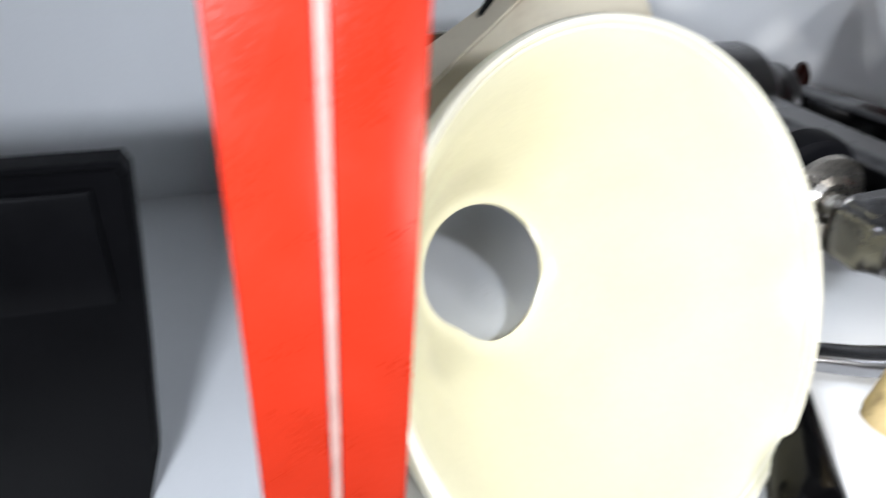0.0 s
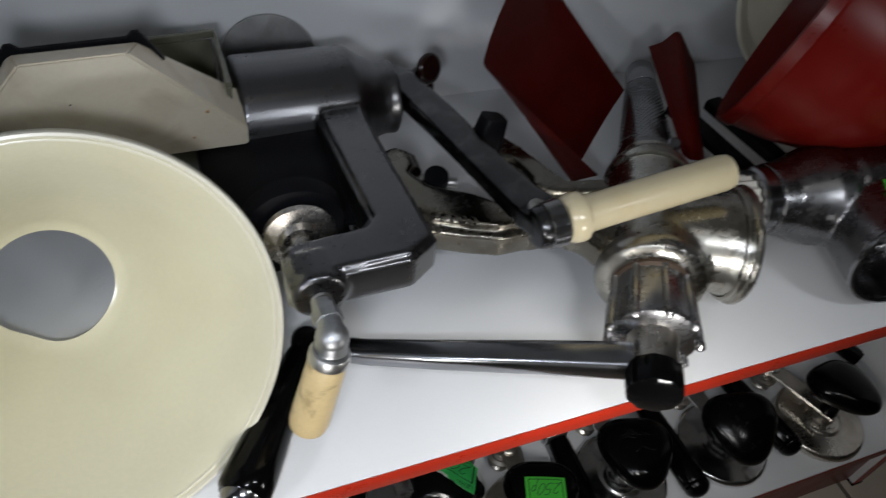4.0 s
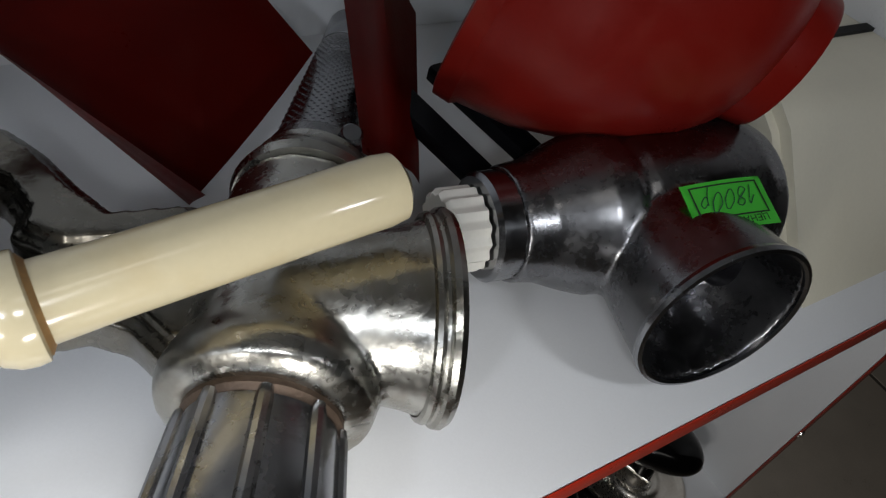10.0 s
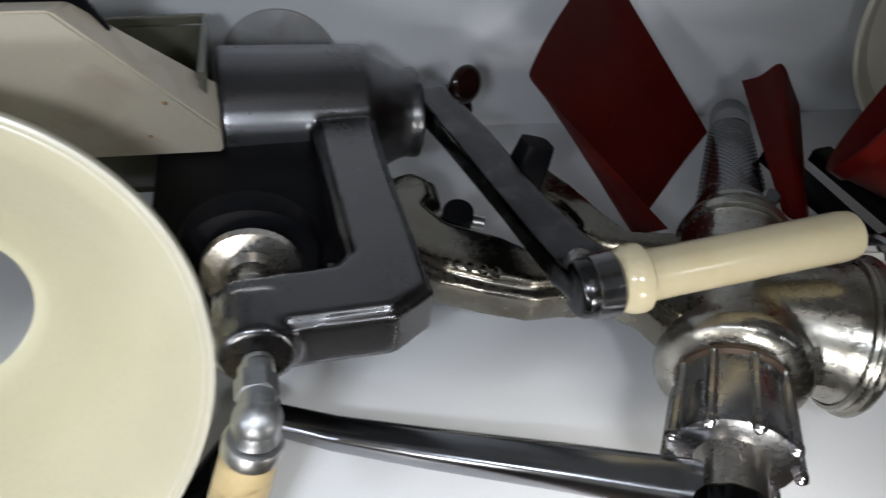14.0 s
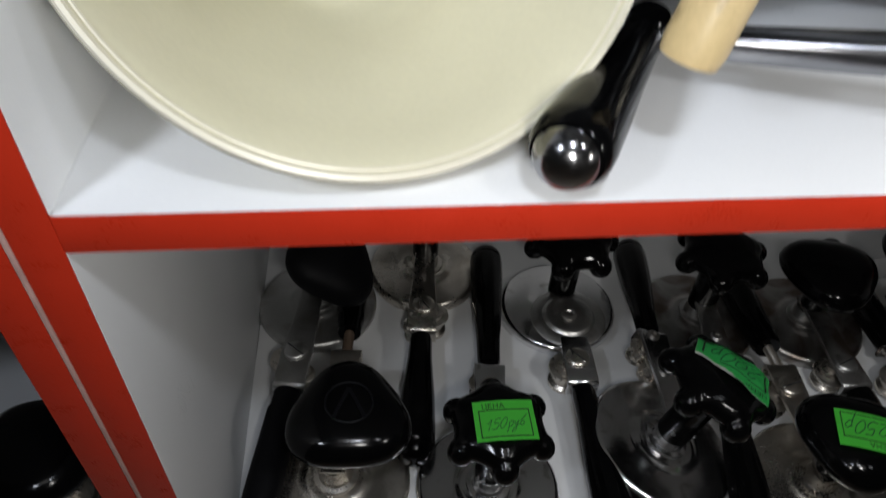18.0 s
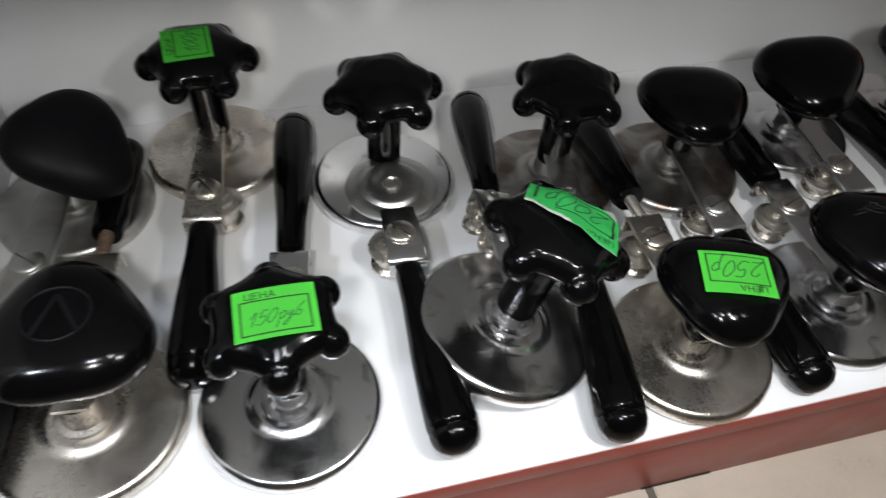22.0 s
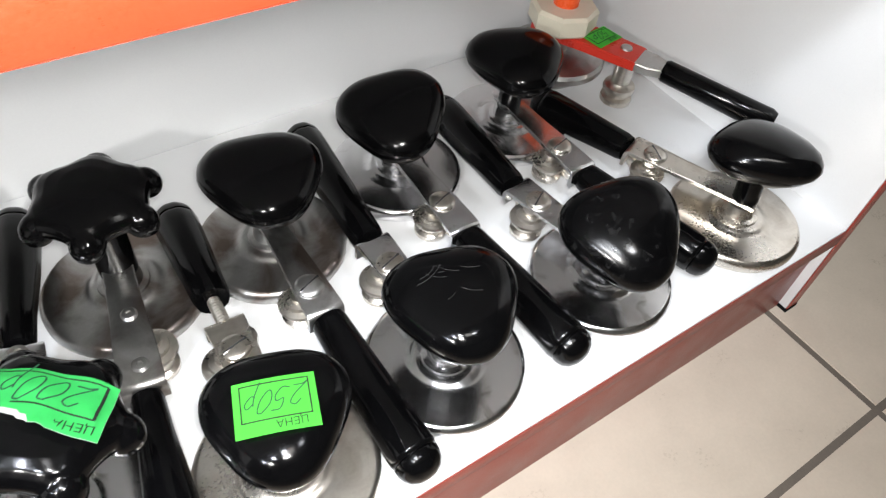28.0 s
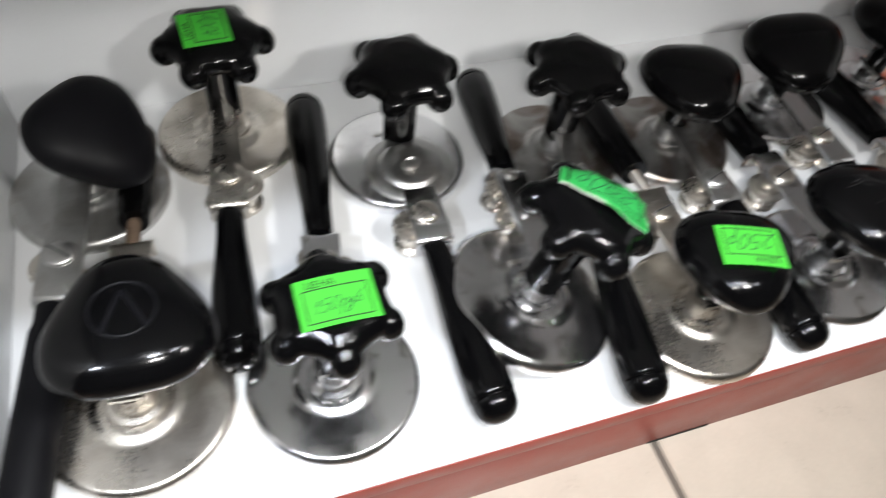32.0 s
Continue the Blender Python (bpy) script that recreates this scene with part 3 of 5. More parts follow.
def seamer(disc, tip, knob, label, metal, knob_at=None, tall=0.0, spin=0.0, lever_z=0.037, disc_r=0.0522,
           tag=None, rod=False, grip_r=0.0138, tilt=None, ribbed=True, plate_on=False, rivets=False, torn=False, grow=1.0, palm=0.0428, scratched=False, slide=0.0, knob_mat=None, end=None, s=0.066, side=-1, flange=0):
    """A hand jar seamer: round press plate, spindle with knob, lever with two rollers, and a handle."""
    d, e = Vector((disc[0], disc[1], 0)), Vector((tip[0], tip[1], 0))
    ob = thing("jar_seamer", d, label, "jar seamer", "jar seamers on the shelf")
    if tilt:
        ob.matrix_world = ob.matrix_world @ tilt
    hinge = Vector((end[0], end[1], 0)) if end else d + (e - d).normalized() * 0.098
    way = (hinge - d).normalized()
    L = (hinge - d).length
    yaw = math.atan2(way.y, way.x)
    turn = Matrix.Rotation(yaw, 4, "Z")
    R = disc_r
    part("press_plate", lathe([(0, 0), (R * 0.9, 0), (R * 0.975, 0.0012), (R, 0.004), (R, 0.0082), (R * 0.975, 0.0106), (R * 0.945, 0.0118), (R * 0.92, 0.0120), (R * 0.52, 0.0122), (R * 0.47, 0.0124), (R * 0.43, 0.0136), (R * 0.39, 0.0145), (R * 0.36, 0.0147), (0, 0.0150)], 56), metal, ob, "round metal press plate")
    top = lever_z + 0.004
    # boss and spindle
    part("boss", lathe([(0.0, 0.012), (0.0165, 0.0146), (0.0160, 0.0165), (0.0125, 0.0175), (0.0118, 0.024), (0.0108, lever_z - 0.0045), (0, lever_z - 0.0045)], 24), metal, ob)
    head = Matrix.Translation((0, 0, 0))
    base = Vector((0, 0, top))
    if knob_at:
        kv = Vector((knob_at[0] - d.x, knob_at[1] - d.y, 0))
        lean = Vector((kv.x * (1 - slide), kv.y * (1 - slide), 0.055)).normalized()
        base = base + kv * slide
    else:
        lean = Vector((0, 0, 1))
    quat = Vector((0, 0, 1)).rotation_difference(lean).to_matrix().to_4x4()
    km = Matrix.Translation(base) @ quat @ Matrix.Rotation(radians(spin), 4, "Z")
    part("spindle_collar", lathe([(0.0095, -0.001), (0.0095, 0.003), (0.0075, 0.0035), (0.0075, 0.0065 + tall), (0.0068, 0.007 + tall), (0.0068, 0.012 + tall), (0, 0.012 + tall)], 20, km), metal, ob)
    lift = km @ Matrix.Translation((0, 0, 0.004 + tall))
    if knob == "star":
        kn = cast(part("knob", star_knob(lift, grow), BLACK, ob, "black six-lobed bakelite knob", 50), 0.0010, 2)
        ktop = lift @ Matrix.Translation((0, 0, 0.0530 * (0.5 + grow / 2)))
    else:
        kn = part("knob", tri_knob(lift, 0.0432 if knob == "big" else palm), knob_mat or (BLACK_MATT if knob == "matt" else BLACK), ob, "black three-cornered palm knob", 50)
        ktop = lift @ Matrix.Translation((0, 0, 0.0488))
        if knob == "big":
            ring = lathe([(0.0146, -0.0006), (0.0146, 0.0006), (0.0152, 0.0009), (0.0158, 0.0006), (0.0158, -0.0006), (0.0146, -0.0006)], 40, ktop @ Matrix.Translation((0, 0, -0.0009)))
            rm = part("embossed_ring", ring, BLACK_MATT, kn)
            bar = bmesh.new()
            for s in (-1, 1):
                add_box(bar, (-0.0012, -0.0125, -0.0006), (0.0012, 0.0125, 0.0009), 0, ktop @ RZ(-spin) @ Matrix.Translation((s * 0.0052, -0.001, -0.0009)) @ Matrix.Rotation(radians(24 * s), 4, "Z"))
            part("embossed_mark", bar, BLACK_MATT, kn)
    if scratched:
        rng = random.Random(4)
        for q in range(9):
            x, y, a, ln = rng.uniform(-0.014, 0.013), rng.uniform(-0.016, 0.012), rng.choice((0.85, 1.0, 1.15, 1.9)), rng.choice((0.004, 0.006, 0.012, 0.020))
            path = []
            for w in range(7):
                u, v = x + math.cos(a + w * 0.07) * ln * (w / 6 - 0.5), y + math.sin(a + w * 0.07) * ln * (w / 6 - 0.5)
                path.append(ktop @ Vector((u, v, -0.0001 - 3.2 * (u * u + v * v) - 2400 * (u * u + v * v) ** 2)))
            part("scratch", tube(path, 0.00010, 5), SCRATCH, kn, "fine pale scratch")
    # lever: a flat bar from the spindle past the roller screw, its end folded down
    x0 = 0.058 if plate_on else -0.0105
    th = 0.0030
    run = [(x0 + (L - 0.0045 - x0) * q / 4, lever_z) for q in range(5)]
    run += [(L - 0.0045 + 0.0045 * math.sin(radians(a)), lever_z - 0.0045 + 0.0045 * math.cos(radians(a))) for a in (30, 60, 90)] + [(L, lever_z - 0.0150)]
    half = lambda x: 0.0092 + 0.0030 * max(0.0, min(1.0, (x - 0.030) / 0.045))
    bm = bmesh.new()
    rings = []
    for q, (x, z) in enumerate(run):
        ax, az = run[max(q - 1, 0)]
        bx, bz = run[min(q + 1, len(run) - 1)]
        dv = Vector((bx - ax, bz - az)).normalized()
        ix, iz = x + dv.y * th, z - dv.x * th
        h = half(x)
        rings.append([bm.verts.new(turn @ Vector(p)) for p in ((x, -h, z - 0.0004), (x, -h + 0.0005, z), (x, h - 0.0005, z), (x, h, z - 0.0004), (ix, h, iz), (ix, -h, iz))])
    for p, q in zip(rings, rings[1:]):
        for k in range(6):
            bm.faces.new((p[k], q[k], q[(k + 1) % 6], p[(k + 1) % 6]))
    bm.faces.new(rings[0])
    bm.faces.new(rings[-1][::-1])
    bmesh.ops.recalc_face_normals(bm, faces=bm.faces)
    part("lever", bm, metal, ob, "flat metal lever with its end folded down")
    if flange:
        part("lever_flange", boxm((-0.010, flange * 0.0104, lever_z - 0.009), (L - 0.012, flange * 0.0104 + 0.0018, lever_z + 0.0002), 0.0006, turn), metal, ob)
    for q, off, r in ((s, side * 0.0085, 0.0142), (s + 0.013, -side * 0.0055, 0.0105)):
        low = 0.004 if r > 0.012 else 0.010
        rise = lever_z - 0.0035 - low
        part("roller", lathe([(0.006, 0), (r * 0.80, 0.0), (r * 0.86, 0.0012), (r * 0.86, 0.0042), (r * 0.66, 0.0060), (r * 0.66, rise - 0.0125), (r * 0.95, rise - 0.0112), (r, rise - 0.0095), (r * 0.97, rise - 0.0078), (r * 0.70, rise - 0.0066), (r * 0.66, rise - 0.0040), (r * 0.40, rise - 0.0030), (r * 0.40, rise), (0, rise)], 28,
                             turn @ Matrix.Translation((q, off, low))), NICKEL, ob, "flanged seaming roller")
    for q in ((0.046, 0.083) if rivets else ()):
        part("rivet", lathe([(0.0050, 0), (0.0050, 0.0007), (0.0038, 0.0018), (0.0018, 0.0020), (0.0014, 0.0010), (0, 0.0010)], 18, turn @ Matrix.Translation((q, 0.001, lever_z - 0.0001))), STEEL, ob)
    if not rivets:
        sm = turn @ Matrix.Translation((s, side * 0.001, lever_z - 0.0001))
        r = 0.0096
        sc = part("screw", lathe([(r, 0), (r, 0.0012), (r * 0.93, 0.0022), (r * 0.72, 0.0031), (r * 0.4, 0.0036), (0, 0.0038)], 24, sm), NICKEL if metal is CHROME else metal, ob, "slotted screw head")
        part("slot", boxm((-r * 0.86, -0.0005, 0.0022), (r * 0.86, 0.0005, 0.00385), 0, sm @ Matrix.Rotation(radians(35 + spin), 4, "Z")), DARK_STEEL, sc)
    # handle
    a = Vector((0, 0, 0)) + way * (L + (0.020 if rod else 0.001)) + Vector((0, 0, lever_z - 0.007))
    b = Vector((e.x - d.x, e.y - d.y, lever_z - 0.018))
    n = (b - a).normalized()
    ln = (b - a).length
    if rod:
        part("threaded_rod", lathe([(0.0042, -0.023)] + [(0.0038 + 0.0006 * (k % 2), -0.022 + 0.0012 * k) for k in range(20)] + [(0, 0.003)], 14, along(a, b)), RUST if rod == "rust" else NICKEL, ob)
    g = grip_r
    k0 = 0.66 if knob == "star" else 0.84
    prof = [(0, 0), (g * (k0 - 0.08), 0.0), (g * k0, 0.004), (g * (k0 + 0.05), ln * 0.2), (g * (0.78 + k0 * 0.26), ln * 0.5), (g * 1.06, ln * 0.74), (g * 1.08, ln - 0.0175), (g * 1.04, ln - 0.0150), (g * 0.98, ln - 0.0142), (g * 1.04, ln - 0.0134), (g * 1.02, ln - 0.0100), (g * 0.92, ln - 0.0062), (g * 0.72, ln - 0.0030), (g * 0.40, ln - 0.0008), (0, ln)]
    if not ribbed:
        prof = [(0, 0), (g * 0.8, 0.0), (g * 0.84, 0.002), (g * 0.84, ln * 0.1), (g * 0.95, ln * 0.14), (g, ln * 0.6), (g, ln - 0.010), (g * 0.95, ln - 0.005), (g * 0.8, ln - 0.0015), (g * 0.5, ln - 0.0003), (0, ln)]
    flute = (lambda t, r, z: 1 + 0.010 * math.cos(10 * t)) if ribbed else None
    part("handle", lathe(prof, 60, along(a, b), flute), BLACK_MATT if knob == "matt" else BLACK, ob, "black tapered handle", 40)
    if tag:
        label_tag(kn, ktop @ RZ(-spin) @ T((0, 0, 0.0012)) @ tag[0], *((0.030, 0.031) if len(tag) > 4 else (0.039, 0.029)), price=tag[1], flip=tag[2], mat=tag[3] if len(tag) > 3 else None, curl=0.0012)
    if torn:
        torn_label(kn, ktop @ RZ(-spin) @ T((0.001, 0.000, 0.0034)) @ RZ(-34) @ Matrix.Rotation(radians(-8), 4, "X"))
        marks = bmesh.new()
        for q in range(6):
            if q != 2:
                add_box(marks, (q * 0.0034 - 0.010, -0.0013, -0.0004), (q * 0.0034 - 0.0079, 0.0013, 0.0003), 0, ktop @ RZ(-spin) @ T((0.002, -0.0165, -0.0023)) @ Matrix.Rotation(radians(14), 4, "X"))
        part("moulded_mark", marks, BLACK_MATT, kn, "worn moulded mark")
    if plate_on:
        pm = turn @ Matrix.Translation((0.034, 0.000, lever_z - 0.007))
        part("guide_disc", lathe([(0, 0), (0.0300, 0), (0.0316, 0.0014), (0.0318, 0.0034), (0.0300, 0.0046), (0.0250, 0.0050), (0.0225, 0.0054), (0.0205, 0.0076), (0.0190, 0.0082), (0.0130, 0.0078), (0.0080, 0.0066), (0.0066, 0.0066), (0.0060, 0.0084), (0.0040, 0.0090), (0.0030, 0.0080), (0, 0.0080)], 40, pm), STEEL, ob, "small round chrome guide disc")
    return ob


T = Matrix.Translation
RZ = lambda deg: Matrix.Rotation(radians(deg), 4, "Z")
seamer((0.051, 0.252), (0.013, 0.026), "matt", "jar seamer with dull grey press plate and matt black knob", STEEL, knob_at=(0.086, 0.234), end=(0.034, 0.143), s=0.077, spin=200, tall=-0.003, palm=0.0420, grip_r=0.0128, ribbed=False)
seamer((0.150, 0.291), (0.126, 0.081), "star", "stained nickel jar seamer with a label on its star knob", NICKEL, end=(0.139, 0.192), s=0.072, side=1, spin=0, tall=0.005, grow=1.08, tag=(T((-0.004, -0.006, 0.0004)) @ Matrix.Rotation(radians(8), 4, "X") @ RZ(94), "100р", False, None, True))
seamer((0.070, 0.080), (0.088, 0.293), "big", "worn nickel jar seamer with an embossed black palm knob", NICKEL, spin=90, disc_r=0.0535, knob_at=(0.083, 0.082), slide=0.8, tall=0.009, rod="rust", grip_r=0.0115, ribbed=False)
seamer((0.179, 0.066), (0.209, 0.301), "star", "bright chrome jar seamer with a green label on its star knob", CHROME, end=(0.191, 0.157), spin=30, tall=0.005, grow=1.02, tag=(T((0.002, -0.005, 0)) @ RZ(0), "150руб", False))
seamer((0.267, 0.236), (0.264, 0.009), "star", "chrome jar seamer with a guide disc and black star knob", CHROME, end=(0.262, 0.132), s=0.080, spin=4, tall=0.005, grow=1.08, plate_on=True)
seamer((0.311, 0.085), (0.343, 0.298), "star", "tilted chrome jar seamer with a torn green label on its knob", CHROME, end=(0.319, 0.175), spin=30, tall=0.001, grow=1.13, disc_r=0.0568, tilt=T((0, 0, 0.013)) @ Matrix.Rotation(radians(15), 4, "Y"), rivets=True, torn=True)
seamer((0.391, 0.217), (0.356, -0.004), "star", "rust-spotted jar seamer with a riveted lever and star knob", STEEL_RUST, spin=8, tall=0.003, grow=1.08, rivets=True, side=1)
seamer((0.426, 0.051), (0.438, 0.263), "tri", "satin nickel jar seamer with a green label on its palm knob", NICKEL, end=(0.431, 0.146), s=0.071, spin=252, palm=0.0398, lever_z=0.032, rod=True, side=1, tag=(T((-0.002, -0.005, 0)) @ RZ(-19), "250р", True))
seamer((0.490, 0.208), (0.488, 0.002), "tri", "rust-tinged steel jar seamer with a black palm knob", STEEL_RUST, end=(0.487, 0.119), spin=258, lever_z=0.031)
seamer((0.541, 0.064), (0.556, 0.300), "tri", "chrome jar seamer with a scratched black palm knob", CHROME, end=(0.542, 0.160), s=0.068, side=1, spin=255, palm=0.0425, scratched=True, lever_z=0.032)
seamer((0.606, 0.230), (0.616, 0.016), "tri", "spotted chrome jar seamer with a black palm knob", CHROME, end=(0.604, 0.133), spin=255, lever_z=0.031, knob_at=(0.594, 0.223))
seamer((0.677, 0.065), (0.677, 0.279), "tri", "mirror chrome jar seamer with a dusty black palm knob", CHROME, end=(0.664, 0.155), side=1, spin=257, knob_mat=BLACK_DUSTY, lever_z=0.031, knob_at=(0.664, 0.051))
seamer((0.722, 0.237), (0.753, 0.026), "tri", "chrome jar seamer with a black palm knob near the back", CHROME, end=(0.722, 0.140), s=0.067, spin=250, lever_z=0.031)
seamer((0.812, 0.055), (0.760, 0.245), "tri", "yellowed nickel jar seamer with a black palm knob", NICKEL, end=(0.777, 0.146), s=0.075, side=1, flange=-1, spin=282, lever_z=0.031, knob_at=(0.820, 0.067))

# ---- upper shelf ----
def wpart(name, bm, mat, th, label="", smooth=35):
    """A part given in world places."""
    base = th.matrix_basis if th.parent is None else th.parent.matrix_basis @ th.matrix_basis
    bmesh.ops.transform(bm, matrix=base.inverted(), verts=bm.verts)
    return part(name, bm, mat, th, label, smooth)


# a cream bowl with a hole in its bottom, propped on its rim
bowl_c, bowl_n = Vector((0.1042, 0.0602, 0.4279)), Vector((0.2055, -0.8281, 0.5215)).normalized()
bowl = thing("bowl", (0.099, 0.02, ZU), "cream plastic bowl with a hole, propped on its rim", "bowl")
bm_axis = along(bowl_c, bowl_c - bowl_n)
outer = [(0.0350, 0.1080), (0.0395, 0.1055), (0.0450, 0.0998), (0.0512, 0.0910), (0.0582, 0.0790), (0.0655, 0.0660), (0.0732, 0.0520), (0.0812, 0.0370), (0.0895, 0.0220), (0.0972, 0.0065), (0.1030, 0.005), (0.1035, 0.002), (0.1025, -0.0005), (0.1005, -0.0010)]
inner = [(0.1005, -0.0010), (0.0978, 0.0020), (0.0945, 0.0062)] + [(r - 0.0026, z - 0.0008) for r, z in outer[8:1:-1]] + [(0.0380, 0.1040), (0.0345, 0.1055)]
hole_wave = lambda a, r, z: 1 - (0.11 * math.exp(-((a - 5.45) / 0.42) ** 2) + 0.03 * math.exp(-((a - 3.9) / 0.5) ** 2)) * max(0.0, (0.06 - r) / 0.025 if r < 0.06 else 0.0)
bowl_skin = lathe(inner + outer, 96, None, hole_wave)
hole_off = bm_axis.to_3x3().inverted() @ Vector((-0.0008, 0.003, 0.0042))
for v in bowl_skin.verts:
    v.co += hole_off * max(0.0, min(1.0, (v.co.z - 0.02) / 0.06))
bmesh.ops.transform(bowl_skin, matrix=bm_axis, verts=bowl_skin.verts)
wpart("shell", bowl_skin, CREAM, bowl, "cream plastic shell", 50)
wpart("rim_bead", lathe([(0.0997, -0.0008), (0.1005, -0.0022), (0.1019, -0.0022), (0.1027, -0.0008), (0.0997, -0.0008)], 96, bm_axis), CREAM_PALE, bowl)
wpart("rim_bead", lathe([(0.0979, 0.0012), (0.0984, 0.0004), (0.0990, 0.0004), (0.0993, 0.0012), (0.0979, 0.0012)], 96, bm_axis), CREAM_PALE, bowl)

# the clamp-on hand shredder behind the bowl
shred = thing("hand_shredder", (0.18, 0.15, ZU), "cream and aluminium hand-cranked shredder with a table clamp", "shredder")
hood = bmesh.new()
hood_c = {"fl": (0.1017, 0.1812, 0.5060), "fr": (0.1525, 0.1790, 0.5085), "br": (0.1580, 0.1945, 0.5055), "bl": (0.0965, 0.1965, 0.5035), "cm": (0.2094, 0.1985, 0.4370), "cb": (0.2090, 0.2015, 0.4215), "ct": (0.2086, 0.2320, 0.4440),
          "cu": (0.2084, 0.2320, 0.4215), "lm": (0.0450, 0.1985, 0.4390), "lb": (0.0455, 0.2015, 0.4215), "lt": (0.0458, 0.2320, 0.4470), "lu": (0.0460, 0.2320, 0.4215)}
hv = {k: hood.verts.new(p) for k, p in hood_c.items()}
for face in ("fl lm lb cb cm fr", "fr cm ct br", "fl bl lt lm", "fl fr br bl", "cm cb cu ct", "lm lt lu lb", "bl br ct cu lu lt", "lb lu cu cb"):
    hood.faces.new([hv[k] for k in face.split()])
bmesh.ops.recalc_face_normals(hood, faces=hood.faces)
bmesh.ops.bevel(hood, geom=[e for e in hood.edges], offset=0.0012, segments=2, affect="EDGES")
wpart("hood", hood, CREAM_TAN, shred, "aged cream plastic hood")
lip_out = [(0.0840, 0.490), (0.0915, 0.5040), (0.0950, 0.5082), (0.0985, 0.5085), (0.1020, 0.5055), (0.1530, 0.5068), (0.1560, 0.5098), (0.1595, 0.5098), (0.1630, 0.5050), (0.1700, 0.492), (0.1640, 0.486), (0.155, 0.498), (0.099, 0.497), (0.0900, 0.485)]
wpart("cover_lip", plate(lip_out, 0.003, 0.0005, T((0, 0.2005, -0.0010)) @ Matrix.Rotation(radians(90), 4, "X")), BLACK_MATT, shred, "dark plastic lip behind the hood")
wpart("hood_spot", lathe([(0, 0), (0.0012, 0), (0.0009, 0.0004), (0, 0.0005)], 10, along((0.1870, 0.1917, 0.4576), (0.1870, 0.18, 0.4560))), AMBER, shred)
wpart("hood_spot", lathe([(0, 0), (0.0010, 0), (0.0008, 0.0004), (0, 0.0005)], 10, along((0.1770, 0.1955, 0.4373), (0.1770, 0.18, 0.4350))), AMBER, shred)
wpart("hood_spot", lathe([(0, 0), (0.0005, 0), (0.0004, 0.0004), (0, 0.0005)], 8, along((0.1179, 0.1878, 0.4756), (0.1179, 0.18, 0.4740))), INK, shred)
for lo, hi in (((0.044, 0.215, 0.385), (0.047, 0.282, 0.448)), ((0.2005, 0.215, 0.385), (0.2040, 0.282, 0.456)), ((0.0475, 0.279, 0.385), (0.2000, 0.282, 0.452)), ((0.0475, 0.2185, 0.385), (0.2000, 0.2785, 0.389)), ((0.0475, 0.215, 0.430), (0.2000, 0.218, 0.446))):
    wpart("hopper_wall", boxm(lo, hi, 0.0008), SMOKED, shred, "smoked clear plastic hopper wall")
wpart("hopper_rim", tube([(0.0455, 0.216, 0.449), (0.0455, 0.2805, 0.4505), (0.2025, 0.2805, 0.4560), (0.2025, 0.216, 0.457)], 0.0024, 8, 1.0, (0, 0, 1), 0.6), SMOKED, shred)
wpart("side_knob", lathe([(0, 0), (0.0165, 0), (0.018, 0.0015), (0.018, 0.0165), (0.0165, 0.018), (0, 0.018)], 130, along((0.0035, 0.262, 0.402), (0.024, 0.262, 0.402)), lambda a, r, z: 1 + 0.05 * math.cos(26 * a)), CREAM_PALE, shred, "ribbed cream side knob")
wpart("shaft", lathe([(0.009, 0.018), (0.009, 0.028), (0.0075, 0.03), (0.0075, 0.045), (0, 0.045)], 24, along((0.0035, 0.262, 0.402), (0.024, 0.262, 0.402))), NICKEL, shred)
blk = bmesh.new()
add_box(blk, (0.176, 0.118, 0.398), (0.264, 0.212, 0.4210), 0.003)
add_box(blk, (0.186, 0.165, ZU), (0.250, 0.208, 0.400), 0.003)
wpart("body", blk, BLACK_MATT, shred, "black plastic body")
wpart("recess_ring", lathe([(0.0255, 0), (0.0285, 0.001), (0.0295, 0.004), (0.0295, 0.012), (0, 0.012)], 40, along((0.2205, 0.112, 0.428), (0.2205, 0.125, 0.428))), BLACK_MATT, shred)
cyl = bmesh.new()
add_lathe(cyl, [(0, 0), (0.038, 0), (0.0405, 0.002), (0.0405, 0.079), (0.0390, 0.082), (0.0320, 0.091), (0.0275, 0.100), (0.0262, 0.106), (0.0270, 0.110), (0.0270, 0.1135), (0, 0.1135)], 48, along((0.206, 0.246, 0.412), (0.316, 0.250, 0.409)))
frame_out = [(0.252, 0.246), (0.274, 0.244), (0.288, 0.208), (0.287, 0.165), (0.289, 0.066), (0.272, 0.054), (0.212, 0.052), (0.2055, 0.058), (0.2055, 0.076), (0.212, 0.084), (0.252, 0.087), (0.2575, 0.093)]
tilt_frame = Matrix.Identity(4)
tilt_frame[2][1] = -0.11
add_plate(cyl, frame_out, 0.026, 0.0035, T((0.001, 0.006, 0.4285)) @ tilt_frame)
add_lathe(cyl, [(0, 0), (0.0135, 0), (0.0148, 0.002), (0.0148, 0.022), (0, 0.022)], 32, along((0.2219, 0.0545, 0.4362), (0.2212, 0.085, 0.4340)))
cast(wpart("clamp_casting", cyl, ALU_SMOOTH, shred, "cast aluminium drum and clamp frame", 60), 0.0013, 5)
bar2 = bmesh.new()
add_box(bar2, (0.252, 0.090, 0.400), (0.257, 0.19, 0.4185), 0.001)
wpart("clamp_rib", bar2, ALU, shred)
thread = [(0.0052 + 0.0006 * (k % 2), 0.0012 * k) for k in range(52)]
wpart("clamp_screw", lathe([(0, 0)] + thread + [(0, 0.0624)], 20, along((0.2222, 0.036, 0.4360), (0.2208, 0.100, 0.4330))), STEEL, shred, "threaded zinc clamp screw")
